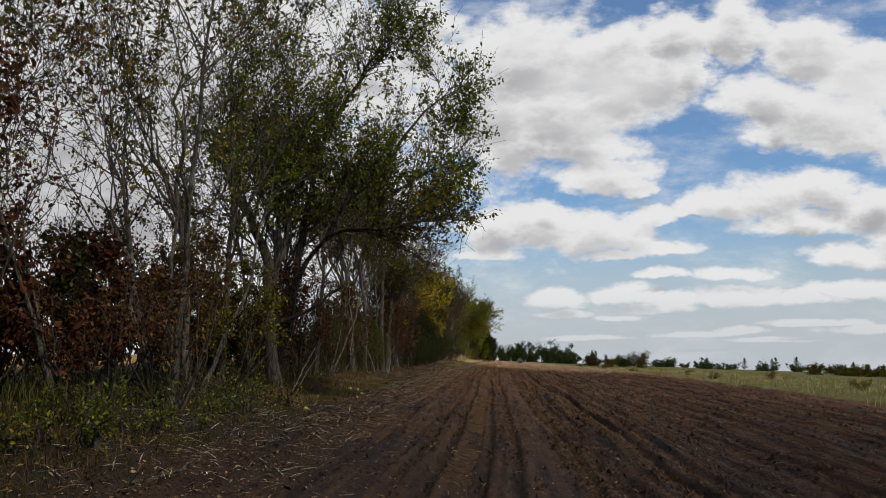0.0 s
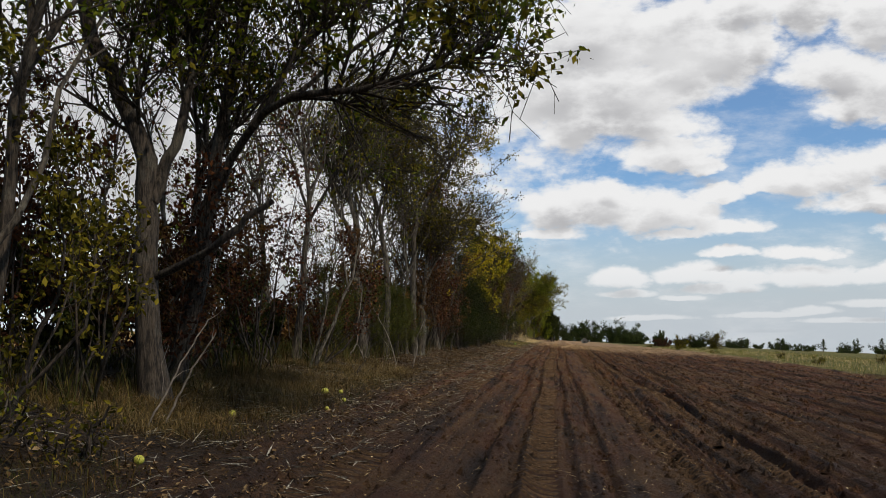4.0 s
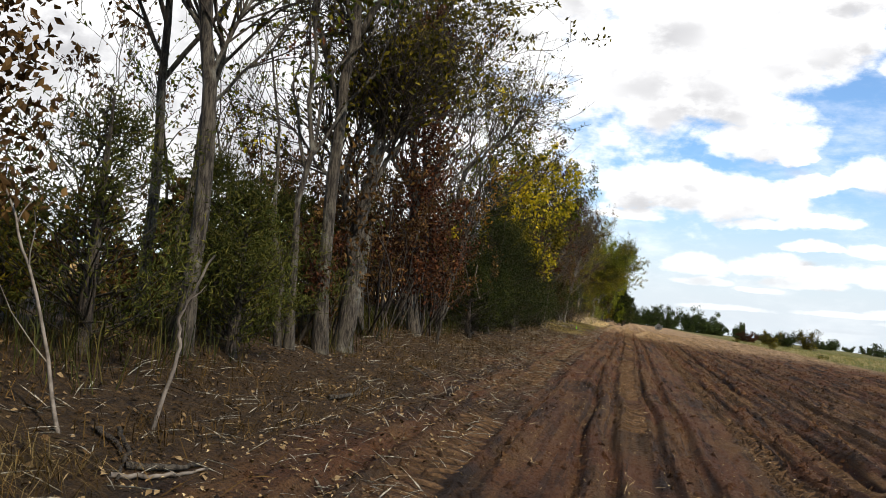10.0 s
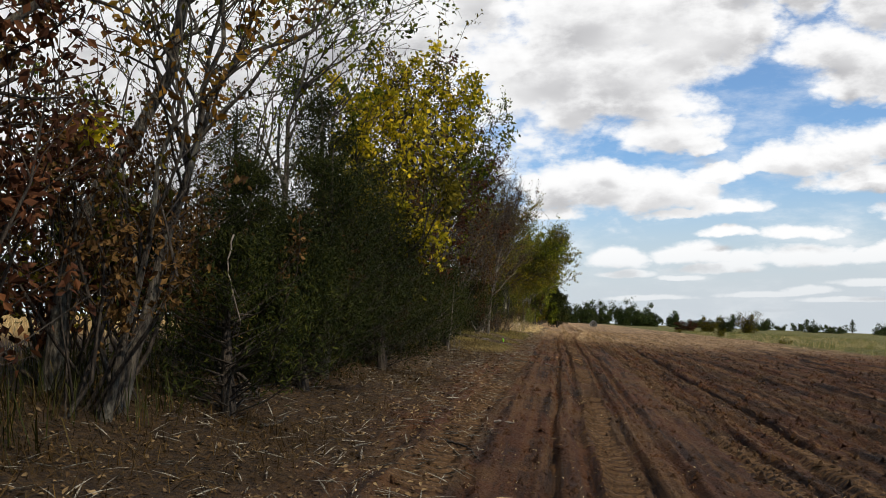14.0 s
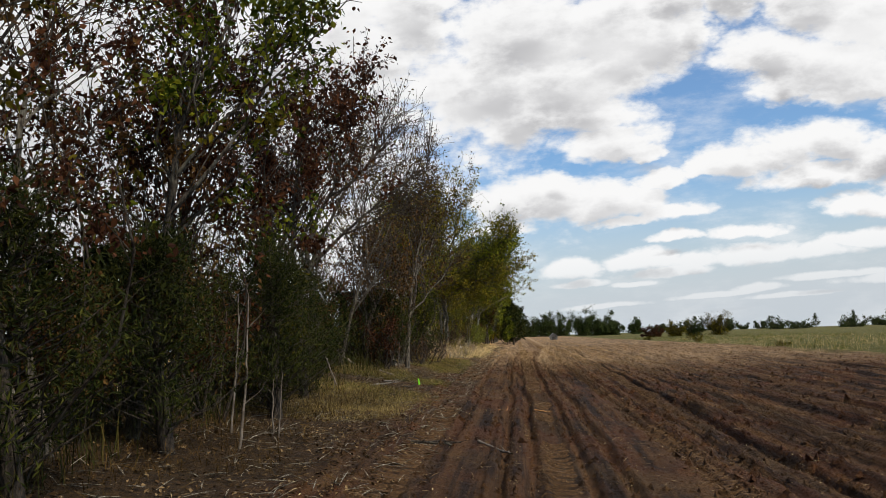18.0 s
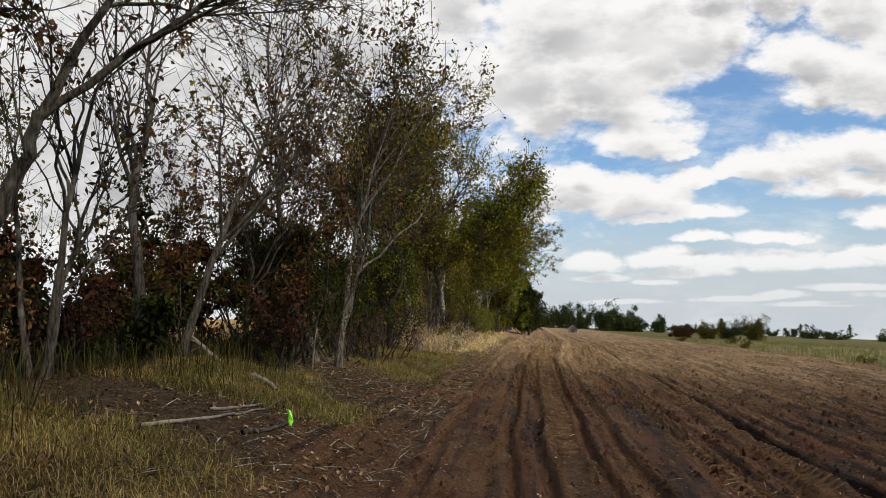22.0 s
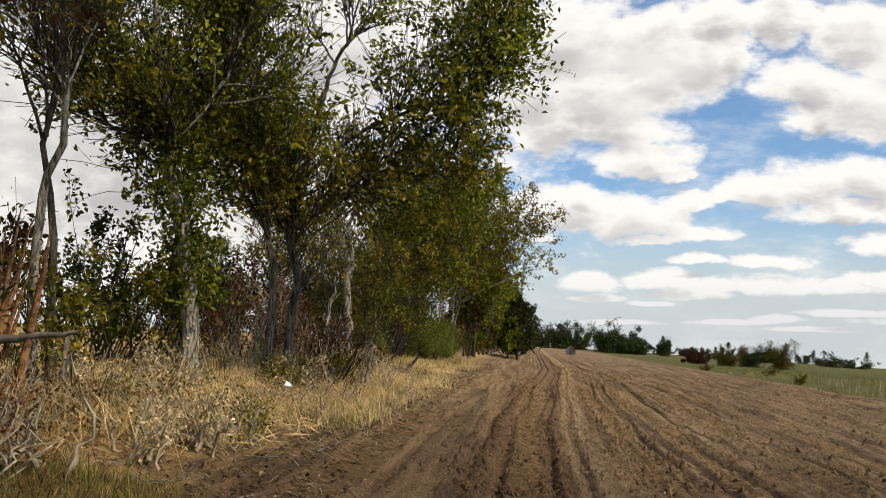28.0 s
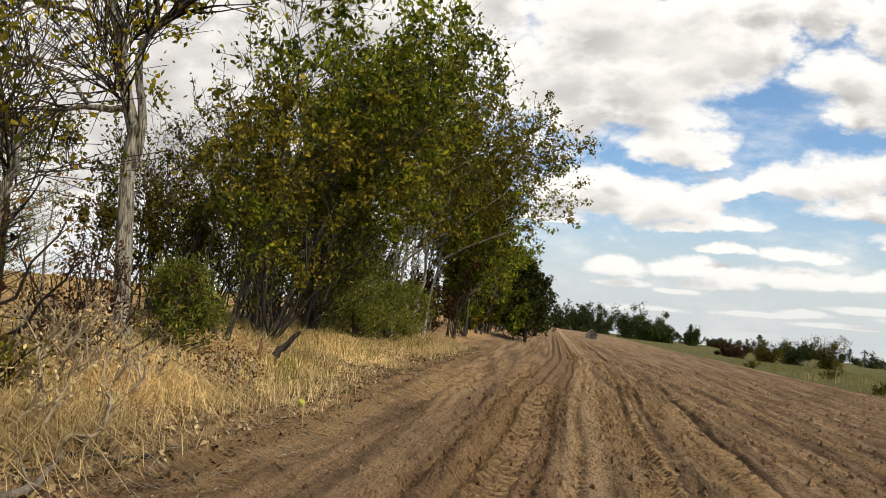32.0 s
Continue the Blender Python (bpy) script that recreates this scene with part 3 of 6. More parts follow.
REACH_Y = (0, 10, 14, 18, 21, 27, 32, 36, 40, 44, 50, 54, 60, 66, 70, 74, 76, 79, 83, 87, 92, 95, 98, 101, 110, 180)
REACH_X = (-2.4, -2.4, -0.7, 0.2, -2.2, -2.3, -1.5, -1.5, -2.4, -2.1, -2.1, -2.1, -2.3, -2.1, -1.6, -0.7, -0.1, -1.6, -3.0, -1.1, -1.3, 0.5, 1.1, -0.4, -0.6, -0.6)


def held_back(P, x, y):
    """Limbs end where the tractor has brushed them off along the track."""
    edge = np.interp(P[..., 1] + y, REACH_Y, REACH_X) - x
    low = -3.1 - x
    limit = low + (edge - low) * np.clip(P[..., 2] / np.interp(P[..., 1] + y, (11, 14, 19, 22), (4.2, 2.9, 2.9, 4.2)), 0, 1)
    over_by = P[..., 0] - limit
    out = P.copy()
    out[..., 0] = np.where(over_by > 0, limit + 0.22 * over_by, P[..., 0])
    return out


def tree(x, y, h, r=0.12, lean=(0, 0), stems=1, leaf=None, leaves=3000, size=0.09, bark=BARK_GREY, label="", spread=0.42, fork=0.3,
         twigs=260, limbs=12, seed=0, over=(0, 0), name="tree", category="tree", low_leaf=0.15, leaf2=None, part2=0.0, group=""):
    """A tree with tapering stems, limbs, twigs and a crown of single leaves."""
    rs = np.random.RandomState(seed + int(abs(x) * 100 + abs(y) * 37))
    z = float(ground_height(x, y)) - 0.05
    h = h * (0.97 if y < 45 else 0.84)
    lean, r = (lean[0] * 0.45, lean[1] * 0.45), r * 0.62
    thing = new(name)
    thing.location = (x, y, z)
    tagged(thing, label, category, group)
    k = 11
    s = np.linspace(0, 1, k)
    P, R = [], []
    for j in range(stems):
        turn = rs.uniform(0, 6.28)
        out = (0.05 + 0.13 * rs.rand()) * (stems > 1)
        hh = 0.68 * h * (1.0 if j == 0 else rs.uniform(0.65, 0.97))
        tip = np.array([lean[0] + out * h * math.cos(turn) * 0.8, lean[1] + out * h * math.sin(turn), hh])
        foot = np.array([math.cos(turn), math.sin(turn), 0]) * r * (2.2 if stems > 1 else 0)
        pts = foot + np.outer(s, tip)
        pts[:, :2] += np.outer(np.sin(s * 3.14) , rs.normal(size=2) * 0.022 * h)
        pts += rs.normal(size=(k, 3)) * 0.012 * h * s[:, None]
        rr = r * (1.0 if j == 0 else rs.uniform(0.55, 0.9)) * (1 - 0.88 * s ** 0.85)
        rr[0] *= 1.35
        P.append(pts)
        R.append(rr)
    P, R = np.array(P), np.array(R)
    leaves, twigs = int(leaves * np.interp(y, (8, 46, 56, 80), (0.75, 0.75, 0.9, 1.0))), int(twigs * np.interp(y, (8, 46, 56, 80), (0.5, 0.5, 0.6, 0.8)))
    if y < 100:
        size, leaves, twigs = size * 0.9, int(leaves * 0.9), int(twigs * (0.9 if y < 19 else 0.55 if y < 60 else 0.75))
    for p, q in zip(P, R):
        put_part("trunk", *tubes(p[None], q[None], 9), bark, thing)
    LP, LR = grow(rs, P, R, limbs * stems, h * spread, 42, 0.35, r * 0.6, k=8, low=fork, wiggle=0.035)
    push = np.linspace(0, 1, 8)[None, :, None] ** 1.3 * np.array([over[0], over[1], 0])
    LP = LP + push * np.clip((LP[:, -1:, 2:] - (0.3 if over[0] < 2 else 0.2) * h) / ((0.5 if over[0] < 2 else 0.2) * h), 0, 1)
    LP = held_back(LP, x, y)
    for p, q in zip(LP, LR):
        put_part("limb", *tubes(p[None], q[None], 5), bark, thing)
    clothe(thing, rs, x, y, h, LP, LR, twigs, leaf, leaves, size, low_leaf * h, leaf2, part2)
    return thing


def clothe(thing, rs, x, y, h, LP, LR, twigs, leaf, leaves, size, bare_below, leaf2=None, part2=0.0):
    """Twigs and single leaves on the limbs of a tree."""
    BP, BR = grow(rs, LP, LR, twigs, h * 0.19, 45, 0.2, 0.018, k=4, low=0.15)
    BP = held_back(BP, x, y)
    TP, TR = grow(rs, BP, BR, int(twigs * 1.7), h * 0.09, 45, 0.1, 0.008, k=2, low=0.1)
    v1, f1 = tubes(BP, np.maximum(BR, 0.0045), 3)
    v2, f2 = tubes(TP, np.maximum(TR, 0.0032), 3)
    put_part("spray", np.concatenate([v1, v2]), np.concatenate([f1, f2 + len(v1)]), TWIG, thing)
    if leaf is not None and leaves:
        at = np.concatenate([spots(rs, TP, int(leaves * 0.75), 0.05), spots(rs, BP, leaves - int(leaves * 0.75), 0.06)])
        at = at[at[:, 2] > bare_below]
        pick = smooth_noise(at[:, 1] + x, at[:, 2], 0.8, 21) * 0.5 + 0.5 < part2
        for group_at, mat in ((at[~pick], leaf), (at[pick], leaf2)):
            if len(group_at) and mat is not None:
                put_part("crown", *leaf_faces(rs, group_at, size), mat, thing, smooth=False)


def limb_line(points, count=13):
    """A smooth bent line through a few points."""
    pts = np.array(points, float)
    pts = np.concatenate([2 * pts[:1] - pts[1:2], pts, 2 * pts[-1:] - pts[-2:-1]])
    f = np.linspace(0, len(points) - 1, count)
    i = np.minimum(f.astype(int), len(points) - 2)
    w = (f - i)[:, None]
    a, b, c, d = pts[i], pts[i + 1], pts[i + 2], pts[i + 3]
    return 0.5 * (2 * b + (c - a) * w + (2 * a - 5 * b + 4 * c - d) * w ** 2 + (3 * b - a - 3 * c + d) * w ** 3)


def formed_tree(limbs, leaf=None, leaves=3000, size=0.075, bark=BARK_GREY, label="", trunks=1, boughs=20, bough=1.7, twigs=300, seed=0,
                bare_below=2.0, leaf2=None, part2=0.0, rise=0.3, category="tree"):
    """A tree grown on main limbs of a given line: (foot radius, tip radius, points) each, trunks first."""
    rs = np.random.RandomState(seed + 501)
    x, y = limbs[0][2][0][:2]
    z = float(ground_height(x, y)) - 0.05
    origin = np.array([x, y, z])
    thing = new("tree")
    thing.location = origin
    tagged(thing, label, category)
    P, R = [], []
    for j, (r0, r1, points) in enumerate(limbs):
        r0, r1 = r0 * 0.78, r1 * 0.78
        points = [list(p) for p in points]
        if j < trunks:
            points[0][2] = float(ground_height(*points[0][:2])) - 0.05
        line = limb_line(points) - origin
        line[1:-1] += rs.normal(size=(11, 3)) * (0.006 + 0.14 * r0)
        rad = np.linspace(r0, r1, 13) * rs.uniform(0.92, 1.08, 13)
        if j < trunks:
            rad[0] *= 1.4
            rad[1] *= 1.1
        P.append(line)
        R.append(rad)
        put_part("trunk" if j < trunks else "limb", *tubes(line[None], rad[None], 10 if r0 > 0.06 else 7), bark, thing)
    P, R = np.array(P), np.array(R)
    LP, LR = grow(rs, P, R, boughs * 2, bough, 48, rise, 0.024, k=8, low=0.25, wiggle=0.04)
    fit_in = np.nonzero(LP[:, 0, 2] > bare_below * 0.8)[0][:boughs]
    LP, LR = held_back(LP[fit_in], x, y), LR[fit_in]
    for p, q in zip(LP, LR):
        put_part("limb", *tubes(p[None], q[None], 5), bark, thing)
    high = P[:, :, 2].min(axis=1) > bare_below * 0.5
    LP, LR = np.concatenate([LP, P[high][:, 5::1]]), np.concatenate([LR, R[high][:, 5::1]])
    clothe(thing, rs, x, y, 8.0, LP, LR, twigs, leaf, leaves, size, bare_below, leaf2, part2)
    return thing


def cedar(x, y, h, w, seed=0, label="dark green bushy young cedar at the wood's edge", mat=NEEDLES, count=5200, name="cedar_bush"):
    """A juniper: one stem, rising boughs and dense short sprays."""
    rs = np.random.RandomState(seed + 7 + int(abs(y) * 13))
    thing = new(name)
    thing.location = (x, y, float(ground_height(x, y)) - 0.03)
    tagged(thing, label, "bush")
    s = np.linspace(0, 1, 8)
    P = np.outer(s, [rs.normal() * 0.1, rs.normal() * 0.1, h])[None]
    R = (0.05 + 0.012 * h) * (1 - 0.9 * s)[None]
    put_part("trunk", *tubes(P, R, 7), BARK_DARK, thing)
    m = int(60 + 30 * h)
    t = rs.rand(m) ** 1.1
    az = rs.uniform(0, 6.28, m)
    reach = w * (1 - t) ** 0.75 * rs.uniform(0.55, 1.15, m) + 0.12
    base = np.stack([0 * t, 0 * t, 0.04 * h + t * h * 0.92], 1)
    way = np.stack([np.cos(az), np.sin(az), rs.uniform(0.15, 0.6, m)], 1)
    q = np.linspace(0, 1, 6)[None, :, None]
    BP = base[:, None] + reach[:, None, None] * (way[:, None] * q + np.array([0, 0, 0.25]) * q * q) + rs.normal(size=(m, 6, 3)) * 0.03
    v, f = tubes(BP[:, ::2], 0.010 * (1 - 0.8 * np.linspace(0, 1, 3))[None].repeat(m, 0), 3)
    put_part("bough_spray", v, f, BARK_DARK, thing)
    at = spots(rs, BP, int(count * (1.5 if y < 56 else 1.15 if y < 100 else 1.0)), 0.055 + 0.012 * w, low=0.25)
    put_part("crown", *leaf_faces(rs, at, 0.062 if y < 56 else 0.085 if y < 100 else 0.24, droop=-0.5, narrow=0.22 if y < 100 else 0.4), mat, thing, smooth=False)
    return thing


def shrub(x, y, h, leaf, leaves=900, stems=9, seed=0, label="", bark=BARK_DARK, size=0.07, wide=0.35, name="shrub", stem=None):
    """Many whippy stems from one root with a few leaves."""
    rs = np.random.RandomState(seed + 11 + int(abs(y) * 29 + abs(x) * 7))
    thing = new(name)
    thing.location = (x, y, float(ground_height(x, y)) - 0.03)
    tagged(thing, label, "shrub")
    k = 7
    s = np.linspace(0, 1, k)[None, :, None]
    az = rs.uniform(0, 6.28, stems)
    tip = np.stack([np.cos(az) * wide * h * rs.rand(stems), np.sin(az) * wide * h * rs.rand(stems), h * rs.uniform(0.55, 1.0, stems)], 1)
    foot = np.stack([np.cos(az), np.sin(az), 0 * az], 1) * rs.uniform(0.02, 0.25, (stems, 1))
    P = foot[:, None] + tip[:, None] * s + rs.normal(size=(stems, 1, 3)) * 0.12 * h * np.sin(s * 3.1) * np.array([1, 1, 0]) + rs.normal(size=(stems, k, 3)) * 0.025
    R = rs.uniform(0.008, 0.022, (stems, 1)) * (1 - 0.8 * np.linspace(0, 1, k)[None])
    for p, q in zip(P, R):
        put_part("stem", *tubes(p[None], q[None], 4), stem or TWIG, thing)
    TP, TR = grow(rs, P, R, stems * 9, h * 0.28, 48, 0.2, 0.007, k=3, low=0.2)
    put_part("spray", *tubes(TP, np.maximum(TR, 0.003), 3), stem or TWIG, thing)
    if leaves:
        put_part("crown", *leaf_faces(rs, spots(rs, TP, leaves, 0.05), size * 0.9 if y < 100 else size * 1.15), leaf, thing, smooth=False)
    return thing

# ---- the trees along the field's edge, in the order in which one walks past them ----
OLIVE, GREENISH = "olive green leafy tree with grey bark at the field edge", "green leafy tree leaning out over the field track"
BARE = "nearly bare grey tree with thin branching limbs"
tree(-4.7, 7.2, 7.5, 0.055, (-0.8, 0.6), 2, LEAF_OLIVE, 2200, label=BARE, twigs=300)
tree(-4.5, 8.6, 6.5, 0.05, (-0.9, 0.2), 2, LEAF_RUST, 1800, label="slender grey tree with a few rust leaves", twigs=260)
tree(-4.0, 10.1, 9.0, 0.09, (-0.2, 0.4), 5, LEAF_OLIVE, 5200, label="clump of pale grey stems with sparse olive leaves", spread=0.3, limbs=8, twigs=520)
tree(-4.4, 12.2, 9.5, 0.10, (0.2, 0.5), 2, LEAF_OLIVE, 4500, label=OLIVE, twigs=420, limbs=14)
tree(-4.3, 13.0, 8.8, 0.11, (0.4, 0.6), 1, LEAF_GREEN, 4200, label=OLIVE, bark=BARK_DARK, twigs=380)
formed_tree([
    (0.150, 0.090, [(-3.95, 15.0, 0.85), (-4.10, 15.0, 1.85), (-4.10, 15.0, 2.55), (-4.20, 14.9, 3.30), (-4.55, 14.8, 4.00), (-4.75, 14.8, 4.75)]),
    (0.090, 0.030, [(-4.05, 15.0, 2.55), (-3.95, 15.1, 2.95), (-3.80, 15.2, 3.50), (-3.85, 15.3, 4.30), (-3.90, 15.4, 5.20)]),
    (0.130, 0.060, [(-4.15, 15.8, 0.80), (-3.95, 15.8, 1.80), (-3.80, 15.8, 2.70), (-3.70, 15.8, 3.40), (-3.55, 15.8, 4.25), (-3.35, 15.9, 5.35)]),
    (0.070, 0.015, [(-3.85, 15.8, 2.45), (-3.45, 15.6, 3.15), (-2.80, 15.2, 3.55), (-1.90, 14.8, 3.50), (-1.25, 14.6, 3.60), (-0.65, 14.4, 3.70)]),
    (0.050, 0.035, [(-4.05, 15.0, 1.80), (-3.55, 14.8, 1.95), (-3.10, 14.6, 2.15), (-2.95, 14.6, 2.30), (-2.70, 14.6, 2.45)]),
    (0.050, 0.015, [(-3.20, 15.4, 3.35), (-2.90, 15.4, 3.85), (-2.50, 15.5, 4.45), (-1.95, 15.8, 5.00)]),
    (0.060, 0.015, [(-3.40, 15.9, 5.20), (-3.00, 16.0, 6.00), (-2.50, 16.1, 6.90), (-2.10, 16.2, 7.60)]),
    (0.045, 0.012, [(-2.00, 15.8, 5.00), (-1.50, 15.8, 5.70), (-1.00, 15.9, 6.20), (-0.60, 16.0, 6.40)]),
    (0.045, 0.012, [(-3.85, 15.4, 5.10), (-3.90, 15.6, 6.10), (-3.80, 15.8, 7.20)]),
    (0.035, 0.012, [(-2.75, 15.2, 3.55), (-2.00, 15.4, 4.20), (-1.20, 15.6, 4.70), (-0.50, 15.8, 4.90)]),
], LEAF_GREEN, 24000, 0.085, BARK_DARK, "large dark-barked forked tree with a green crown reaching over the track", trunks=1, boughs=52, bough=2.0, twigs=1250, bare_below=2.7, leaf2=LEAF_OLIVE, part2=0.35)
tree(-4.5, 16.6, 8.5, 0.10, (0.3, -0.3), 2, LEAF_OLIVE, 4200, label=OLIVE, twigs=360)
tree(-5.2, 18.4, 7.5, 0.09, (0.2, 0.2), 2, LEAF_RUST, 2600, label="grey tree with thin rust foliage", twigs=300)
tree(-4.1, 20.4, 5.6, 0.05, (0.75, 0.1), 2, LEAF_OLIVE, 500, label="thin pale bare tree leaning over the grass", bark=BARK_ASH, twigs=120, limbs=6)
tree(-4.55, 21.1, 8.6, 0.12, (0.2, 0.2), 1, LEAF_OLIVE, 900, label=BARE, twigs=330, limbs=16)
tree(-5.3, 22.3, 8.0, 0.09, (-0.2, 0.5), 2, LEAF_GREEN, 1500, label=BARE, twigs=300)
formed_tree([
    (0.135, 0.100, [(-4.20, 24.6, 0.70), (-4.30, 24.6, 1.65), (-4.40, 24.6, 2.65), (-4.45, 24.6, 3.25)]),
    (0.075, 0.030, [(-4.45, 24.6, 3.20), (-4.60, 24.6, 3.55), (-4.85, 24.6, 4.00), (-5.00, 24.7, 4.75), (-5.30, 24.8, 5.75)]),
    (0.085, 0.030, [(-4.45, 24.6, 3.20), (-4.40, 24.6, 3.65), (-4.55, 24.7, 4.20), (-4.55, 24.8, 4.75), (-4.55, 24.9, 5.95)]),
    (0.040, 0.015, [(-4.40, 24.6, 3.60), (-4.25, 24.5, 4.00), (-4.25, 24.5, 4.50), (-4.10, 24.5, 5.20)]),
], LEAF_GREEN, 4500, 0.08, BARK_GREY, "tall grey forked tree with a thin green top", boughs=20, bough=2.0, twigs=420, bare_below=3.4, leaf2=LEAF_OLIVE, part2=0.5)
formed_tree([
    (0.090, 0.050, [(-4.25, 27.0, 0.70), (-4.20, 27.0, 2.15), (-4.30, 27.0, 3.40), (-4.55, 27.0, 4.60), (-4.95, 27.0, 5.35), (-5.20, 27.0, 6.40)]),
    (0.040, 0.020, [(-4.35, 27.0, 3.80), (-4.25, 27.1, 4.55), (-4.10, 27.2, 5.30), (-4.10, 27.3, 6.25)]),
], LEAF_OLIVE, 4200, 0.08, BARK_GREY, OLIVE, boughs=18, bough=1.8, twigs=380, bare_below=2.6)
tree(-4.9, 27.6, 9.0, 0.11, (0.3, 0.5), 2, LEAF_GREEN, 4500, label=OLIVE, twigs=380, leaf2=LEAF_RUST, part2=0.3)
tree(-4.1, 28.8, 8.2, 0.08, (-0.4, 0.2), 2, LEAF_OLIVE, 2600, label="slender leaning trees with thin olive foliage", twigs=300)
formed_tree([
    (0.150, 0.110, [(-3.95, 30.2, 0.70), (-3.90, 30.2, 1.35), (-3.90, 30.2, 1.95), (-3.85, 30.2, 2.30)]),
    (0.100, 0.040, [(-3.85, 30.2, 2.30), (-3.80, 30.2, 2.70), (-3.75, 30.2, 3.05), (-3.75, 30.3, 3.65), (-3.70, 30.3, 4.20)]),
    (0.060, 0.030, [(-3.90, 30.2, 2.20), (-4.05, 30.2, 2.40), (-4.20, 30.2, 2.90), (-4.35, 30.2, 3.35)]),
    (0.050, 0.020, [(-3.80, 30.2, 2.55), (-3.65, 30.4, 3.00), (-3.45, 30.5, 3.40), (-3.35, 30.6, 3.80)]),
], LEAF_OLIVE, 5000, 0.08, BARK_GREY, "thick grey trunk with bare limbs and olive leaves", boughs=20, bough=2.0, twigs=480, bare_below=2.2, leaf2=LEAF_YELLOW, part2=0.2)
formed_tree([
    (0.100, 0.050, [(-4.00, 29.6, 0.80), (-4.05, 29.6, 2.20), (-4.00, 29.6, 3.70), (-3.95, 29.7, 4.80), (-4.20, 29.8, 6.10), (-4.35, 29.9, 7.60)]),
    (0.055, 0.020, [(-4.00, 29.7, 4.25), (-3.50, 29.8, 5.10), (-3.00, 29.9, 5.85), (-2.60, 30.0, 6.60)]),
    (0.050, 0.020, [(-4.05, 29.6, 3.50), (-4.45, 29.7, 4.60), (-4.65, 29.8, 5.75), (-5.10, 29.9, 6.95)]),
], LEAF_OLIVE, 11000, 0.085, BARK_GREY, "grey forked tree with a yellow-green crown", boughs=28, bough=2.2, twigs=600, bare_below=3.2, leaf2=LEAF_GOLD, part2=0.7)
tree(-4.3, 31.9, 9.0, 0.12, (0.6, 0.6), 2, LEAF_OLIVE, 6500, 0.10, label="olive and yellow leaved tree above the shrubs", spread=0.42, fork=0.4, twigs=520, over=(0.8, 0.8), leaf2=LEAF_YELLOW, part2=0.25)
tree(-4.0, 33.9, 8.6, 0.16, (0.2, 0.3), 1, LEAF_RUST, 6800, 0.075, label="trunk wrapped in a dark red vine", fork=0.12, spread=0.2, twigs=380, limbs=22, leaf2=LEAF_YELLOW, part2=0.12, low_leaf=0.1)
tree(-4.4, 34.8, 8.6, 0.12, (0.5, 0.6), 2, LEAF_OLIVE, 3400, label=OLIVE, twigs=360, leaf2=LEAF_ORANGE, part2=0.3)
tree(-4.2, 36.3, 6.6, 0.09, (1.5, 0.5), 2, LEAF_OLIVE, 1800, label="tree with a bare dead branch reaching out", twigs=260, over=(0.7, 0.3), leaf2=LEAF_ORANGE, part2=0.4)
formed_tree([
    (0.085, 0.060, [(-5.10, 37.0, 1.00), (-4.95, 37.0, 1.95), (-4.65, 37.0, 2.60), (-4.30, 37.0, 3.05), (-4.10, 37.0, 3.55), (-4.00, 37.0, 4.05)]),
    (0.050, 0.020, [(-4.00, 37.0, 4.00), (-3.75, 37.0, 4.20), (-3.55, 37.0, 4.40), (-3.20, 37.0, 4.75), (-2.95, 37.0, 5.20)]),
    (0.030, 0.012, [(-4.00, 37.0, 3.95), (-3.95, 37.0, 4.40), (-4.00, 37.0, 4.70), (-4.20, 37.0, 5.05)]),
    (0.025, 0.015, [(-4.00, 37.0, 3.70), (-3.90, 37.0, 3.75), (-3.90, 37.0, 3.85)]),
], LEAF_OLIVE, 900, 0.075, BARK_ASH, "pale leaning crooked tree with bare upper limbs", boughs=9, bough=1.1, twigs=170, bare_below=2.4)
tree(-4.7, 40.6, 8.2, 0.10, (0.6, 0.6), 2, LEAF_GREEN, 4600, label=OLIVE, twigs=380, over=(0.6, 0.4))
tree(-4.0, 43.0, 5.9, 0.09, (1.2, 0.6), 3, LEAF_YELLOW, 13000, 0.11, label="bright yellow autumn tree leaning over the bank", spread=0.4, fork=0.3, twigs=700, over=(1.0, 0.6), leaf2=LEAF_OLIVE, part2=0.3, bark=BARK_DARK)
tree(-4.5, 45.0, 7.8, 0.10, (0.7, 0.8), 3, LEAF_OLIVE, 6200, label="olive leaved clump of thin trees", twigs=520, over=(0.7, 0.4), leaf2=LEAF_BROWN, part2=0.35)
tree(-4.4, 47.2, 8.0, 0.08, (0.3, 0.7), 3, LEAF_RUST, 6500, label="pale slender stems with olive and rust leaves", bark=BARK_ASH, twigs=420, over=(0.5, 0.6), leaf2=LEAF_OLIVE, part2=0.4)
tree(-4.4, 48.4, 8.0, 0.09, (0.8, 0.8), 2, LEAF_GREEN, 5600, 0.10, label=GREENISH, twigs=460, over=(0.7, 0.7), leaf2=LEAF_OLIVE, part2=0.3)
tree(-4.7, 50.2, 7.6, 0.09, (0.5, 0.6), 3, LEAF_RUST, 9500, label="rust brown clump of thin dark stems", bark=BARK_DARK, twigs=480, over=(0.5, 0.3))
tree(-4.4, 52.6, 7.2, 0.10, (0.9, 0.5), 3, LEAF_RUST, 11000, label="rust red leaved tree with dark stems", bark=BARK_DARK, twigs=520, over=(0.5, 0.4), leaf2=LEAF_GREEN, part2=0.25)
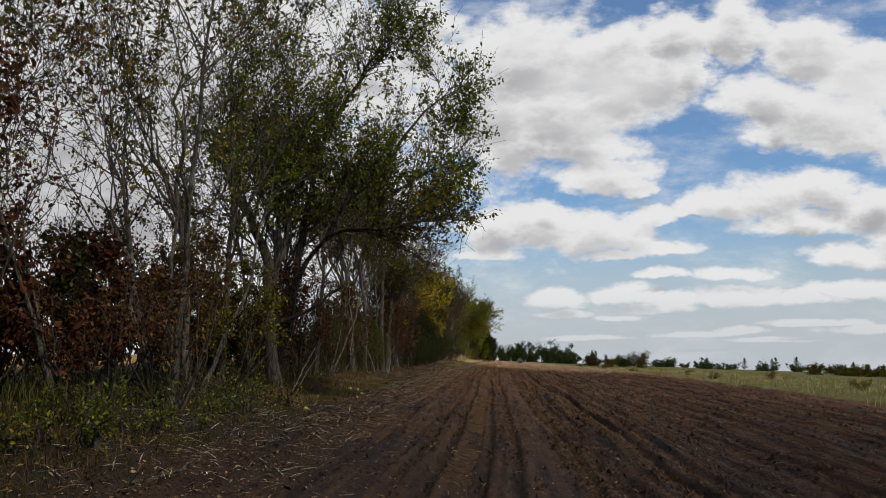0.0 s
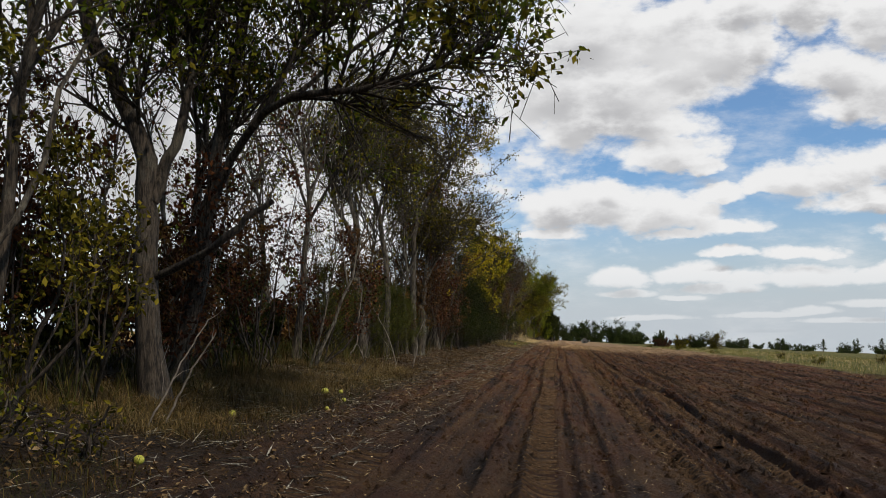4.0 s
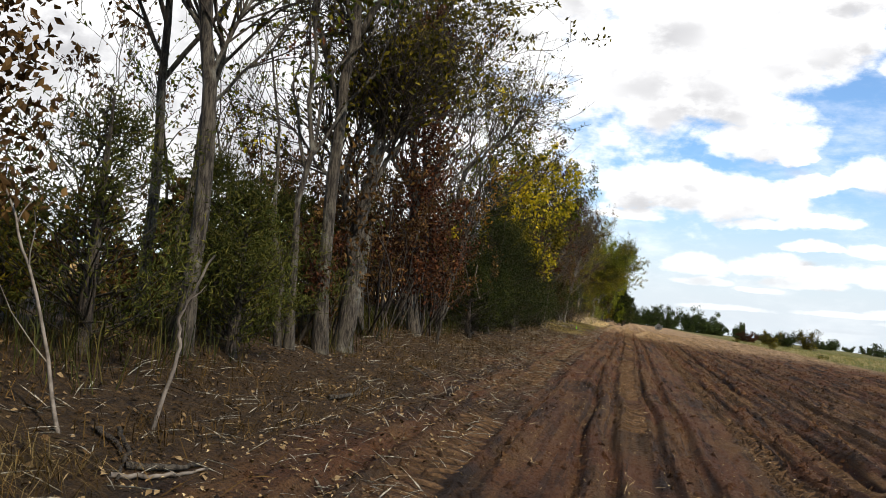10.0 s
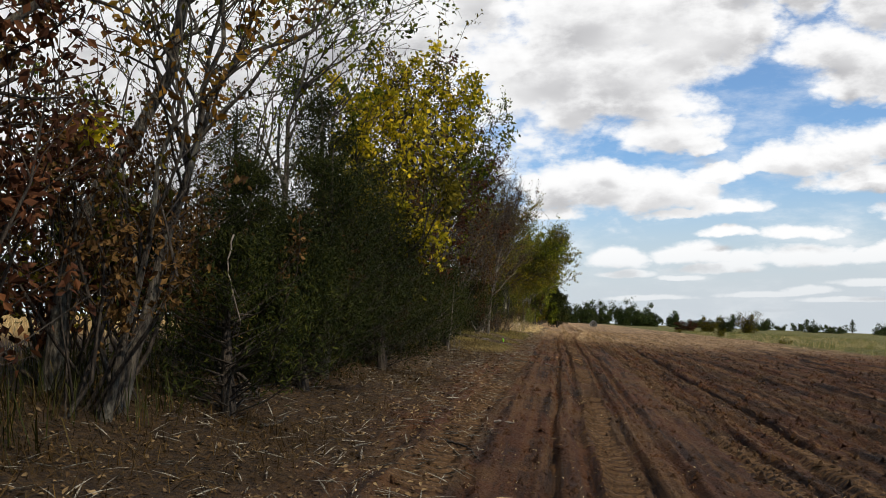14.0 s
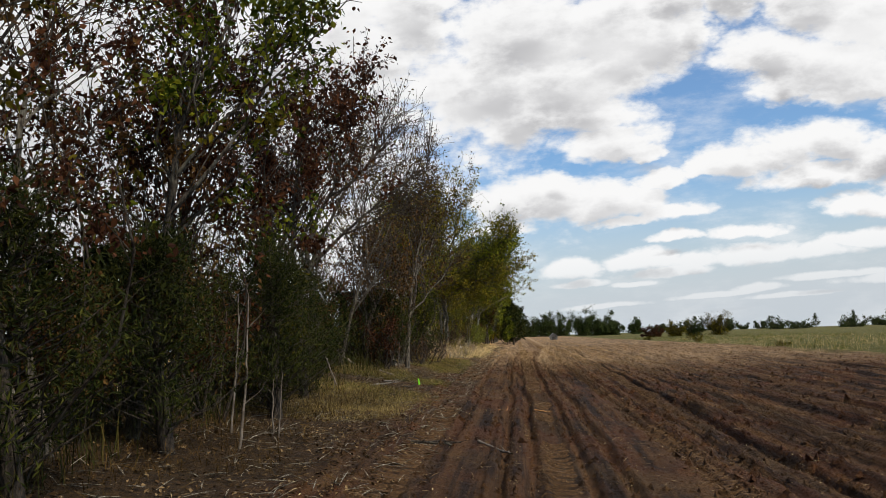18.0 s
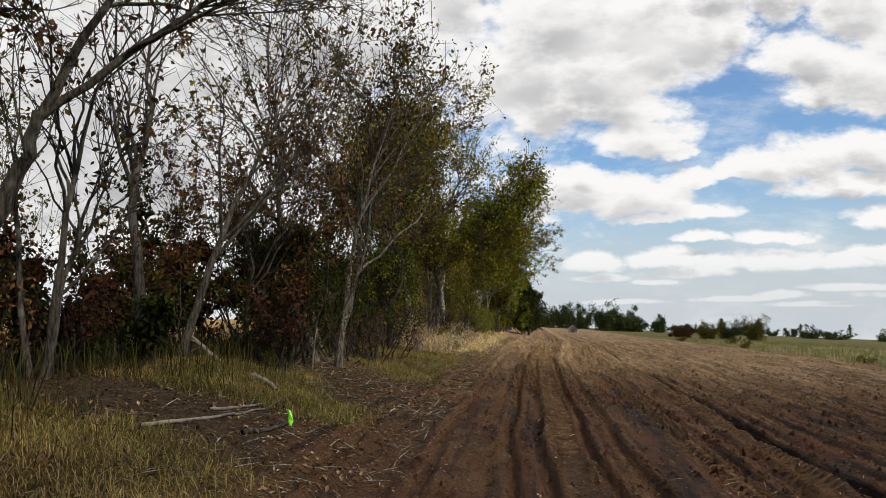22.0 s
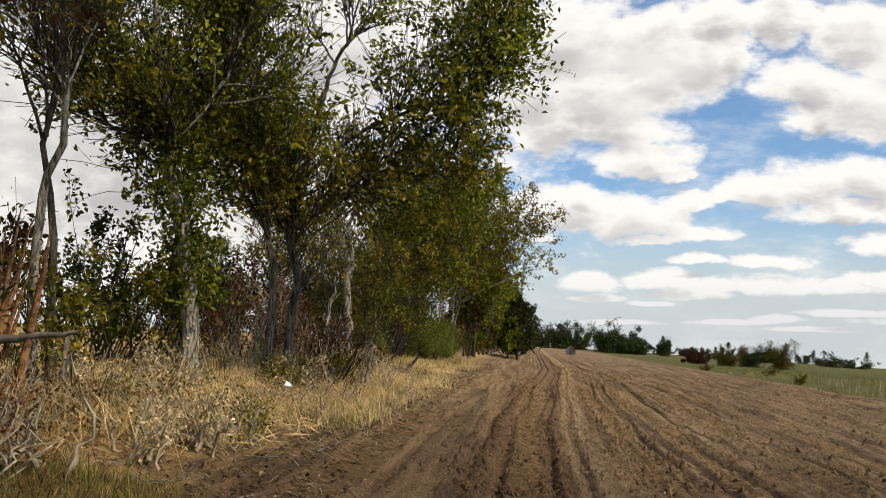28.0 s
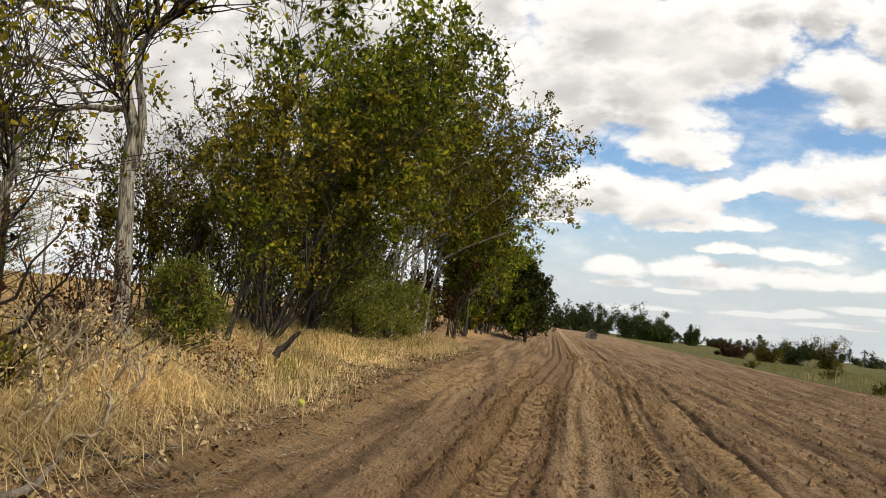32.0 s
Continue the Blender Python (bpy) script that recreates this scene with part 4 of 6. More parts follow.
formed_tree([
    (0.100, 0.060, [(-5.05, 55.4, 0.90), (-4.80, 55.4, 1.65), (-4.55, 55.4, 2.25), (-4.35, 55.4, 2.65)]),
    (0.060, 0.020, [(-4.35, 55.4, 2.60), (-4.25, 55.5, 3.30), (-3.80, 55.6, 4.20), (-3.45, 55.7, 5.00)]),
    (0.055, 0.020, [(-4.50, 55.4, 2.25), (-4.55, 55.4, 2.90), (-4.50, 55.4, 3.50), (-4.35, 55.4, 4.30), (-4.20, 55.4, 5.00)]),
    (0.050, 0.020, [(-4.70, 55.4, 1.85), (-4.90, 55.4, 2.65), (-4.95, 55.4, 3.40), (-5.10, 55.4, 4.25)]),
], LEAF_BROWN, 1500, 0.07, BARK_GREY, "bare leaning tree with long curved limbs", boughs=14, bough=1.5, twigs=300, bare_below=1.6, leaf2=LEAF_OLIVE, part2=0.4)
formed_tree([
    (0.090, 0.060, [(-5.25, 56.6, 1.10), (-5.00, 56.6, 1.85), (-4.70, 56.6, 2.50), (-4.55, 56.6, 2.95)]),
    (0.055, 0.015, [(-4.55, 56.6, 2.90), (-4.25, 56.7, 3.55), (-3.80, 56.8, 4.30), (-3.20, 56.9, 5.00), (-2.75, 57.0, 5.50)]),
    (0.050, 0.012, [(-4.55, 56.6, 2.90), (-4.10, 56.8, 3.35), (-3.55, 57.0, 3.80), (-2.80, 57.2, 4.40), (-2.10, 57.4, 4.85)]),
    (0.030, 0.010, [(-3.95, 56.8, 3.45), (-3.60, 56.7, 3.55), (-3.05, 56.6, 3.75), (-2.70, 56.6, 3.80)]),
], LEAF_BROWN, 700, 0.07, BARK_GREY, "bare leaning tree with long curved limbs", boughs=11, bough=1.3, twigs=260, bare_below=1.8)
tree(-5.0, 57.4, 6.2, 0.07, (0.4, 0.5), 3, LEAF_BROWN, 900, label=BARE, twigs=380)
tree(-5.0, 59.8, 7.4, 0.13, (1.9, 1.2), 2, LEAF_BROWN, 800, label="bare leaning tree with long curved limbs", twigs=330, limbs=10)
tree(-4.5, 61.4, 5.4, 0.07, (0.5, 0.3), 3, LEAF_BROWN, 2200, label="brown leaved thicket of thin trees", twigs=400, bark=BARK_DARK)
tree(-3.85, 62.9, 8.6, 0.12, (0.6, 0.7), 2, LEAF_OLIVE, 4600, label="pale trunk with olive and orange leaves", bark=BARK_ASH, fork=0.4, twigs=420, leaf2=LEAF_ORANGE, part2=0.35)
tree(-4.1, 64.0, 7.2, 0.09, (0.3, 0.4), 2, LEAF_BROWN, 4200, label="brown leaved tree with a pale stem", bark=BARK_ASH, twigs=380)
tree(-4.4, 66.0, 8.6, 0.10, (0.8, 0.8), 3, LEAF_GOLD, 4600, 0.10, label=OLIVE, twigs=560, over=(0.6, 0.6), leaf2=LEAF_BROWN, part2=0.35)
tree(-4.3, 67.8, 8.4, 0.11, (0.8, 0.9), 2, LEAF_GOLD, 5000, 0.10, label="olive and brown crown above pale trunks", twigs=560, over=(0.8, 0.8), leaf2=LEAF_BROWN, part2=0.4)
formed_tree([
    (0.055, 0.035, [(-4.65, 71.0, 1.35), (-4.70, 71.0, 2.10), (-4.75, 71.0, 2.95), (-4.85, 71.0, 3.90), (-4.90, 71.0, 4.55), (-4.80, 71.0, 5.25)]),
    (0.060, 0.030, [(-4.50, 71.3, 1.35), (-4.50, 71.3, 2.20), (-4.35, 71.3, 2.90), (-4.30, 71.3, 3.45)]),
    (0.030, 0.012, [(-4.90, 71.0, 4.55), (-4.70, 71.0, 4.70), (-4.30, 71.0, 4.85)]),
], LEAF_SUNLIT, 1500, 0.075, BARK_PALE, "pale forked tree with thin green leaves behind a snag", trunks=2, boughs=14, bough=1.4, twigs=300, bare_below=3.0, leaf2=LEAF_GOLD, part2=0.5)
tree(-4.9, 72.3, 8.2, 0.085, (-0.3, 0.2), 1, LEAF_GOLD, 1400, label="pale thin tree with a sparse top", bark=BARK_GREY, fork=0.45, twigs=240)
formed_tree([
    (0.125, 0.085, [(-4.20, 73.9, 0.85), (-4.25, 73.9, 1.55), (-4.35, 73.9, 2.20), (-4.50, 73.9, 2.90), (-4.60, 73.9, 3.55), (-4.75, 73.9, 4.25)]),
    (0.070, 0.030, [(-4.75, 73.9, 4.20), (-4.80, 73.9, 4.80), (-4.80, 73.9, 5.50), (-4.70, 73.9, 6.30)]),
    (0.055, 0.020, [(-4.70, 73.9, 4.00), (-4.95, 73.8, 4.35), (-5.15, 73.7, 4.60), (-5.35, 73.6, 5.05)]),
    (0.040, 0.015, [(-4.50, 73.9, 3.00), (-4.90, 73.8, 3.40), (-5.25, 73.7, 3.70), (-5.60, 73.6, 4.05)]),
    (0.040, 0.015, [(-4.55, 73.9, 3.40), (-4.20, 74.0, 3.95), (-3.95, 74.1, 4.45), (-3.75, 74.2, 5.25)]),
], LEAF_SUNLIT, 15000, 0.085, BARK_PALE, "thick whitish trunk under a spreading green crown", boughs=36, bough=1.8, twigs=800, bare_below=2.2, leaf2=LEAF_GOLD, part2=0.35, rise=0.12)
formed_tree([
    (0.075, 0.050, [(-3.90, 75.6, 0.85), (-3.85, 75.6, 1.60), (-3.85, 75.6, 2.20), (-3.95, 75.6, 2.95), (-3.85, 75.7, 3.80)]),
    (0.085, 0.050, [(-3.75, 75.9, 0.90), (-3.65, 75.9, 1.60), (-3.60, 75.9, 2.15), (-3.75, 75.9, 2.85), (-3.50, 75.9, 3.70), (-3.30, 75.9, 4.65)]),
    (0.050, 0.020, [(-3.85, 75.7, 3.65), (-4.20, 75.7, 4.50), (-4.35, 75.7, 5.50), (-4.50, 75.7, 6.40)]),
    (0.045, 0.015, [(-3.60, 75.9, 3.40), (-2.85, 75.7, 3.95), (-2.10, 75.5, 4.25), (-1.50, 75.3, 4.40), (-0.95, 75.2, 4.55)]),
    (0.045, 0.015, [(-3.40, 75.9, 4.40), (-3.05, 75.9, 5.25), (-2.55, 75.9, 5.80)]),
    (0.040, 0.015, [(-3.70, 75.9, 2.70), (-3.00, 75.6, 3.20), (-2.35, 75.4, 3.35), (-1.40, 75.2, 3.65)]),
    (0.040, 0.015, [(-3.90, 75.6, 2.65), (-4.40, 75.5, 3.35), (-4.80, 75.5, 4.05), (-5.05, 75.5, 4.80)]),
], LEAF_SUNLIT, 34000, 0.085, BARK_ASH, "clump of grey trunks under a broad green crown", trunks=2, boughs=64, bough=1.8, twigs=1500, bare_below=2.0, leaf2=LEAF_GOLD, part2=0.35, rise=0.08)
tree(-3.0, 77.4, 2.9, 0.035, (0.3, 0.1), 2, LEAF_GOLD, 567, 0.08, BARK_PALE, "thin pale forked sapling with few leaves", twigs=60, limbs=5)
tree(-4.8, 79.4, 5.4, 0.07, (0.4, 0.2), 2, LEAF_GOLD, 1600, label=BARE, twigs=280)
formed_tree([
    (0.105, 0.065, [(-4.05, 81.6, 0.80), (-4.10, 81.6, 1.45), (-4.15, 81.6, 2.05), (-4.15, 81.6, 2.70), (-4.30, 81.6, 3.35), (-4.50, 81.6, 4.05), (-4.65, 81.6, 4.85)]),
    (0.060, 0.030, [(-4.10, 81.6, 2.40), (-4.05, 81.6, 2.90), (-4.15, 81.6, 3.40), (-3.95, 81.6, 3.85), (-3.45, 81.5, 4.20), (-2.85, 81.4, 4.55)]),
    (0.050, 0.015, [(-4.20, 81.6, 2.95), (-4.55, 81.5, 2.95), (-4.85, 81.4, 2.85), (-5.15, 81.3, 2.70)]),
    (0.040, 0.015, [(-4.35, 81.6, 3.60), (-4.75, 81.6, 3.90), (-5.25, 81.6, 4.00), (-5.60, 81.5, 4.15)]),
    (0.030, 0.012, [(-4.55, 81.5, 2.95), (-4.85, 81.4, 3.25), (-5.20, 81.3, 3.30), (-5.60, 81.2, 3.20)]),
], LEAF_GOLD, 3000, 0.08, BARK_PALE, "curved pale forked tree with sparse yellowing leaves", boughs=16, bough=1.3, twigs=360, bare_below=2.2, leaf2=LEAF_YELLOW, part2=0.45)
formed_tree([
    (0.050, 0.040, [(-4.10, 79.6, 0.80), (-4.05, 79.6, 1.25), (-4.05, 79.6, 1.70), (-3.95, 79.6, 2.05), (-3.95, 79.6, 2.35)]),
], LEAF_GOLD, 150, 0.07, BARK_PALE, "pale leaning broken stem in dry grass", boughs=5, bough=0.6, twigs=40, bare_below=1.2)
formed_tree([
    (0.050, 0.035, [(-4.65, 79.8, 0.85), (-4.70, 79.8, 1.35), (-4.65, 79.8, 1.85), (-4.50, 79.8, 2.25), (-4.15, 79.8, 2.50)]),
], LEAF_GOLD, 300, 0.07, BARK_PALE, "pale crooked stem bending over in dry grass", boughs=6, bough=0.7, twigs=60, bare_below=1.2)
tree(-4.2, 84.4, 5.0, 0.06, (0.2, 0.2), 3, LEAF_SUNLIT, 5200, 0.09, BARK_GREY, "young yellow-green leafy tree beside a pale trunk", spread=0.4, fork=0.12, twigs=300, limbs=9, leaf2=LEAF_GOLD, part2=0.5, low_leaf=0.1)
tree(-6.3, 83.8, 3.6, 0.04, (0.0, 0.1), 1, LEAF_GOLD, 500, label="thin pale sapling standing in dry grass", bark=BARK_PALE, twigs=80, limbs=5)
for yy, hh, oo in ((86.0, 8.0, 1.3), (88.2, 7.6, 1.0), (90.4, 8.4, 1.3)):
    tree(-4.2, yy, hh, 0.085, (0.8, 0.5), 3, LEAF_SUNLIT, 12000, 0.125, label="dense green leafy tree above young cedars", spread=0.44, fork=0.2, twigs=680, over=(oo, 0.5), leaf2=LEAF_GOLD, part2=0.35)
for yy, hh, oo in ((92.6, 9.0, 1.3), (94.6, 8.6, 0.9), (96.5, 8.6, 2.6), (98.8, 7.4, 1.6)):
    tree(-3.5, yy, hh, 0.085, (0.9, 0.6), 2, LEAF_GOLD, 8500, 0.125, BARK_PALE, "pale leaning trunks under a spreading olive crown", spread=0.42, fork=0.3, twigs=520, over=(oo, 0.4), leaf2=LEAF_SUNLIT, part2=0.4)
far_rng = random.Random(9)
for i in range(26):
    yy = 101 + i * 2.9
    tree(-2.7 - far_rng.random() * 0.9, yy, far_rng.uniform(5.0, 7.4), 0.10, (0.5, 0.3), 2, far_rng.choice((LEAF_GREEN, LEAF_OLIVE, LEAF_SUNLIT)), 3600, 0.16, BARK_GREY,
         "leafy tree in the far part of the hedgerow", spread=0.4, fork=0.15, twigs=160, over=(0.5, 0), group="far hedgerow trees")
for i in range(26):
    shrub(-2.9 - 0.8 * far_rng.random(), 97 + i * 2.9, far_rng.uniform(1.4, 2.4), far_rng.choice((LEAF_OLIVE, LEAF_GREEN, LEAF_BROWN)), 1300, 7, label="dark leafy shrub under the far hedgerow", wide=0.6, size=0.17)
# second row, behind
back_rng = random.Random(21)
yy = 3.0
while yy < 104:
    if not 70.5 < yy < 86:
        tree(back_rng.uniform(-9.0, -6.2), yy, back_rng.uniform(4.5, 7.0), back_rng.uniform(0.04, 0.075), (back_rng.uniform(-0.5, 0.8), back_rng.uniform(-0.5, 0.6)), 2,
             back_rng.choice((LEAF_OLIVE, LEAF_GREEN, LEAF_RUST, LEAF_BROWN)), 900, 0.085, label="thin tree deeper in the hedgerow", twigs=130, limbs=7, group="trees deeper in the hedgerow")
    yy += back_rng.uniform(2.0, 3.2)


def vine(x, y, low, high, wide, leaf, leaves, label, lean=(0.0, 0.0), size=0.075):
    """A climber wound about a trunk: twining stems and a sleeve of leaves."""
    rs = np.random.RandomState(int(y * 10))
    foot = float(ground_height(x, y))
    thing = tagged(new("vine"), label, "vine")
    thing.location = (x, y, foot)
    s = np.linspace(0, 1, 26)
    for turn in (0.0, 2.1, 4.2):
        a = turn + s * rs.uniform(5, 9)
        rad = 0.10 + 0.04 * np.sin(s * 17 + turn)
        line = np.stack([rad * np.cos(a) + lean[0] * s, rad * np.sin(a) + lean[1] * s, s * high], 1)
        put_part("stem", *tubes(line[None], (0.016 * (1 - 0.6 * s))[None], 5), BARK_DARK, thing)
    t = rs.rand(leaves) ** 0.9
    a, rad = rs.uniform(0, 6.28, leaves), wide * np.abs(rs.normal(size=leaves)) ** 0.8 * (0.55 + 0.45 * np.sin(t * 23) ** 2)
    at = np.stack([(0.08 + rad) * np.cos(a) + lean[0] * t, (0.08 + rad) * np.sin(a) + lean[1] * t, low + (high - low) * t], 1)
    put_part("crown", *leaf_faces(rs, at, size), leaf, thing, smooth=False)
    return thing


vine(-4.0, 33.9, 0.7, 5.2, 0.34, LEAF_RUST, 5200, "dark red vine wrapped round a trunk", (0.0, 0.1))
vine(-4.2, 24.6, 0.9, 2.7, 0.30, LEAF_BROWN, 1500, "brown-leaved vine wrapped round a grey trunk", (-0.25, 0.0))
vine(-3.97, 30.2, 0.8, 2.6, 0.2, LEAF_BROWN, 700, "thin brown vine climbing a thick trunk", (0.1, 0.0))
vine(-4.2, 73.9, 0.9, 2.9, 0.30, LEAF_GREEN, 3200, "dark green ivy wrapped round a pale trunk", (-0.35, 0.0))
vine(-4.2, 15.8, 0.3, 2.4, 0.32, LEAF_RUST, 1800, "rust-leaved vine round the foot of a dark trunk", (0.4, 0.0))

# ---- cedars ----
for x, y, h, w in ((-4.6, 4.5, 2.2, 0.9), (-5.5, 19.0, 1.7, 1.0), (-3.75, 37.4, 1.5, 1.1), (-3.9, 39.2, 1.7, 1.0),
                   (-3.7, 43.4, 2.0, 1.2), (-5.2, 41.0, 3.4, 1.5), (-4.3, 44.2, 2.6, 1.2), (-3.9, 46.0, 2.1, 1.1), (-3.9, 51.4, 2.2, 1.2), (-4.0, 53.4, 1.9, 1.0), (-4.1, 61.9, 1.9, 1.1),
                   (-4.3, 65.0, 1.8, 0.9), (-3.7, 67.6, 2.2, 1.15), (-4.6, 69.4, 1.9, 1.0)):
    cedar(x, y, h, w)
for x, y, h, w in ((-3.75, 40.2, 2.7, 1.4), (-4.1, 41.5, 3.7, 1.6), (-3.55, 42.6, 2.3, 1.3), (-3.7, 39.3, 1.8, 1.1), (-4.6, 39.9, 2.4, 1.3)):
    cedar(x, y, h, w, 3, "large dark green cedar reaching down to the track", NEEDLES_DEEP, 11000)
for x, y, h, w in ((-3.7, 50.9, 2.1, 1.2), (-3.8, 48.0, 1.9, 1.0)):
    cedar(x, y, h, w, 5, "dark green bushy cedar beside the track", NEEDLES, 6000)
for x, y, h, w in ((-4.9, 24.0, 1.8, 1.1), (-4.5, 26.0, 1.9, 1.15), (-4.6, 28.0, 1.7, 1.0), (-4.1, 27.6, 1.5, 0.8), (-4.5, 29.6, 1.7, 0.9)):
    cedar(x, y, h, w, label="olive green bushy young cedar among grey trunks", mat=CEDAR_OLIVE)
for x, y, h, w in ((-4.5, 86.6, 3.6, 1.5), (-4.1, 88.4, 4.2, 1.6), (-3.6, 89.6, 1.4, 0.9), (-4.4, 90.6, 3.8, 1.5), (-3.4, 91.6, 1.2, 0.8), (-3.3, 93.2, 1.3, 0.9), (-3.9, 82.6, 0.9, 0.5), (-7.5, 82.0, 2.6, 1.3), (-8.5, 86.0, 3.0, 1.5)):
    cedar(x, y, h, w, label="bright green young cedar in dry grass", mat=CEDAR_YOUNG)
shrub(-1.7, 112.0, 2.3, LEAF_GREEN, 1300, 7, label="dark leafy shrub under the far hedgerow", wide=0.6, size=0.17)
shrub(-1.2, 116.0, 2.2, LEAF_GREEN, 1300, 7, label="dark leafy shrub under the far hedgerow", wide=0.6, size=0.17)
cedar(-1.1, 114.0, 3.6, 2.0, label="dark conical cedar at the far end of the hedgerow")
cedar(-0.9, 131.0, 3.8, 1.9, label="dark conical cedar at the far end of the hedgerow")

# ---- shrubs of the thicket ----
shrub_rng = random.Random(31)
for i in range(14):
    shrub(shrub_rng.uniform(-6.8, -5.0), 86 + i * 1.0, shrub_rng.uniform(2.6, 3.8), shrub_rng.choice((LEAF_GREEN, LEAF_OLIVE)), 2200, 8, i, "tall dark leafy shrub behind pale trunks", size=0.09, wide=0.45)
for i in range(11):
    shrub(shrub_rng.uniform(-7.4, -5.6), 70.5 + i * 0.95, shrub_rng.uniform(1.5, 2.2), shrub_rng.choice((LEAF_GREEN, LEAF_BROWN, NEEDLES)), 1300, 8, i, "dark low shrub behind pale trunks", size=0.09, wide=0.6)
# rows added behind, their dark leaf colours standing in for shade deep inside
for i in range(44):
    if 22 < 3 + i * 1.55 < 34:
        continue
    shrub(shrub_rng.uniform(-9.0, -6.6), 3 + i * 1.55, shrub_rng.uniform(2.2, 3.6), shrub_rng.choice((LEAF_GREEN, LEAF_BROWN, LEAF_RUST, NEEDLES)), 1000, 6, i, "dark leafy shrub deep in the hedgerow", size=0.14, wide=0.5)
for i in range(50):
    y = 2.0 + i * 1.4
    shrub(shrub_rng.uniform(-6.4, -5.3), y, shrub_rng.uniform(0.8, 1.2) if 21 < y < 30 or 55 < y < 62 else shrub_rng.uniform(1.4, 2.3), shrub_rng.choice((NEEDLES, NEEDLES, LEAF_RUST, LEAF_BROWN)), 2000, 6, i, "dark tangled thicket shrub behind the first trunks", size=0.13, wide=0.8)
yy = 3.5
while yy < 98:
    open_stretch = 69.2 < yy < 85
    if 77.5 < yy < 85:
        yy += 1.25
        continue
    for row_x in ((-4.3, -5.6) if not open_stretch else (-4.6,)):
        if open_stretch and (yy > 73.5 or shrub_rng.random() < 0.45):
            continue
        rusty = yy < 22 or 32 < yy < 58
        leaf = shrub_rng.choice((LEAF_RUST, LEAF_RUST, LEAF_BROWN, LEAF_OLIVE) if rusty else (LEAF_BROWN, LEAF_OLIVE, LEAF_RUST, LEAF_GREEN) if yy < 70 else (LEAF_SUNLIT, LEAF_GOLD, LEAF_OLIVE))
        if row_x > -5 and (21.5 < yy < 27.5 or 55 < yy < 61):
            continue
        airy = 22 < yy < 32 or 55 < yy < 62
        tall = (shrub_rng.uniform(1.3, 3.0) if shrub_rng.random() < 0.75 else shrub_rng.uniform(3.0, 4.0)) if not open_stretch else shrub_rng.uniform(0.8, 1.7)
        tall = min(tall, 1.3) if airy else tall
        shrub(row_x + shrub_rng.uniform(-0.35, 0.35), yy + shrub_rng.uniform(-0.5, 0.5), tall, leaf, int(600 + tall * 420), 7, label={LEAF_RUST: "rust red leafy shrub with whippy stems", LEAF_BROWN: "dry brown shrub with whippy stems", LEAF_OLIVE: "olive green shrub with thin stems", LEAF_GREEN: "green shrub with thin stems", LEAF_SUNLIT: "bright green shrub with thin stems", LEAF_GOLD: "golden olive shrub with thin stems"}[leaf],
              seed=int(row_x * -10), size=0.07)
    yy += 1.25
for x, y, h, leaf, what in ((-4.2, 79.0, 1.5, LEAF_ORANGE, "orange brown shrub beside pale trunks"), (-3.8, 80.4, 1.1, LEAF_RUST, "orange brown shrub beside pale trunks"), (-3.5, 78.6, 0.6, LEAF_GOLD, "yellow green weedy shrub in tall grass"),
                            (-3.5, 76.4, 0.6, LEAF_GOLD, "yellow green weedy shrub in tall grass"), (-3.4, 74.9, 0.55, LEAF_GOLD, "yellow green weedy shrub in tall grass"), (-3.5, 77.3, 1.2, LEAF_RUST, "orange brown shrub beside pale trunks")):
    shrub(x, y, h, leaf, 1100, 16, label=what, size=0.045, wide=0.8)
weed_rng = random.Random(8)
for i in range(44):
    y = weed_rng.uniform(69, 82)
    shrub(weed_rng.uniform(-4.6, -2.75), y, weed_rng.uniform(0.3, 0.65), weed_rng.choice((LEAF_GOLD, DRY_GRASS, LEAF_DRY, DRY_GRASS)), 320, 9, i, "golden weed standing in the dry grass", size=0.04, wide=0.5, name="weed", stem=DRY_STALK)
for x, y, h in ((-4.9, 76.6, 1.4), (-4.8, 77.6, 1.5), (-4.4, 78.3, 1.2), (-4.6, 79.0, 1.3), (-5.4, 78.4, 1.6)):
    shrub(x, y, h, LEAF_DRY, 1700, 12, label="dry red-brown shrub under the trees", size=0.055, wide=0.5, stem=DRY_STALK)
for i in range(16):
    shrub(weed_rng.uniform(-4.1, -3.1), weed_rng.uniform(4.5, 13.0), weed_rng.uniform(0.25, 0.5), weed_rng.choice((LEAF_OLIVE, LEAF_OLIVE, LEAF_GREEN)), 260, 8, i, "low olive weed at the foot of the trees", size=0.05, wide=0.7, name="weed")
# brush heap of torn branches
for x, y, h in ((-3.6, 65.0, 0.9), (-3.5, 64.4, 1.1), (-3.4, 65.6, 0.8), (-3.8, 63.8, 0.9)):
    shrub(x, y, h, LEAF_BROWN, 160, 9, label="torn dead branches heaped at the wood's edge", wide=0.9, bark=BARK_GREY, name="brush_heap")


for x, y, h in ((-3.5, 79.4, 0.7), (-3.9, 79.9, 0.8), (-3.4, 80.2, 0.5)):
    shrub(x, y, h, LEAF_BROWN, 150, 14, label="tangled heap of dry brush and straw", wide=1.0, size=0.05, name="brush_heap", stem=DRY_STALK)


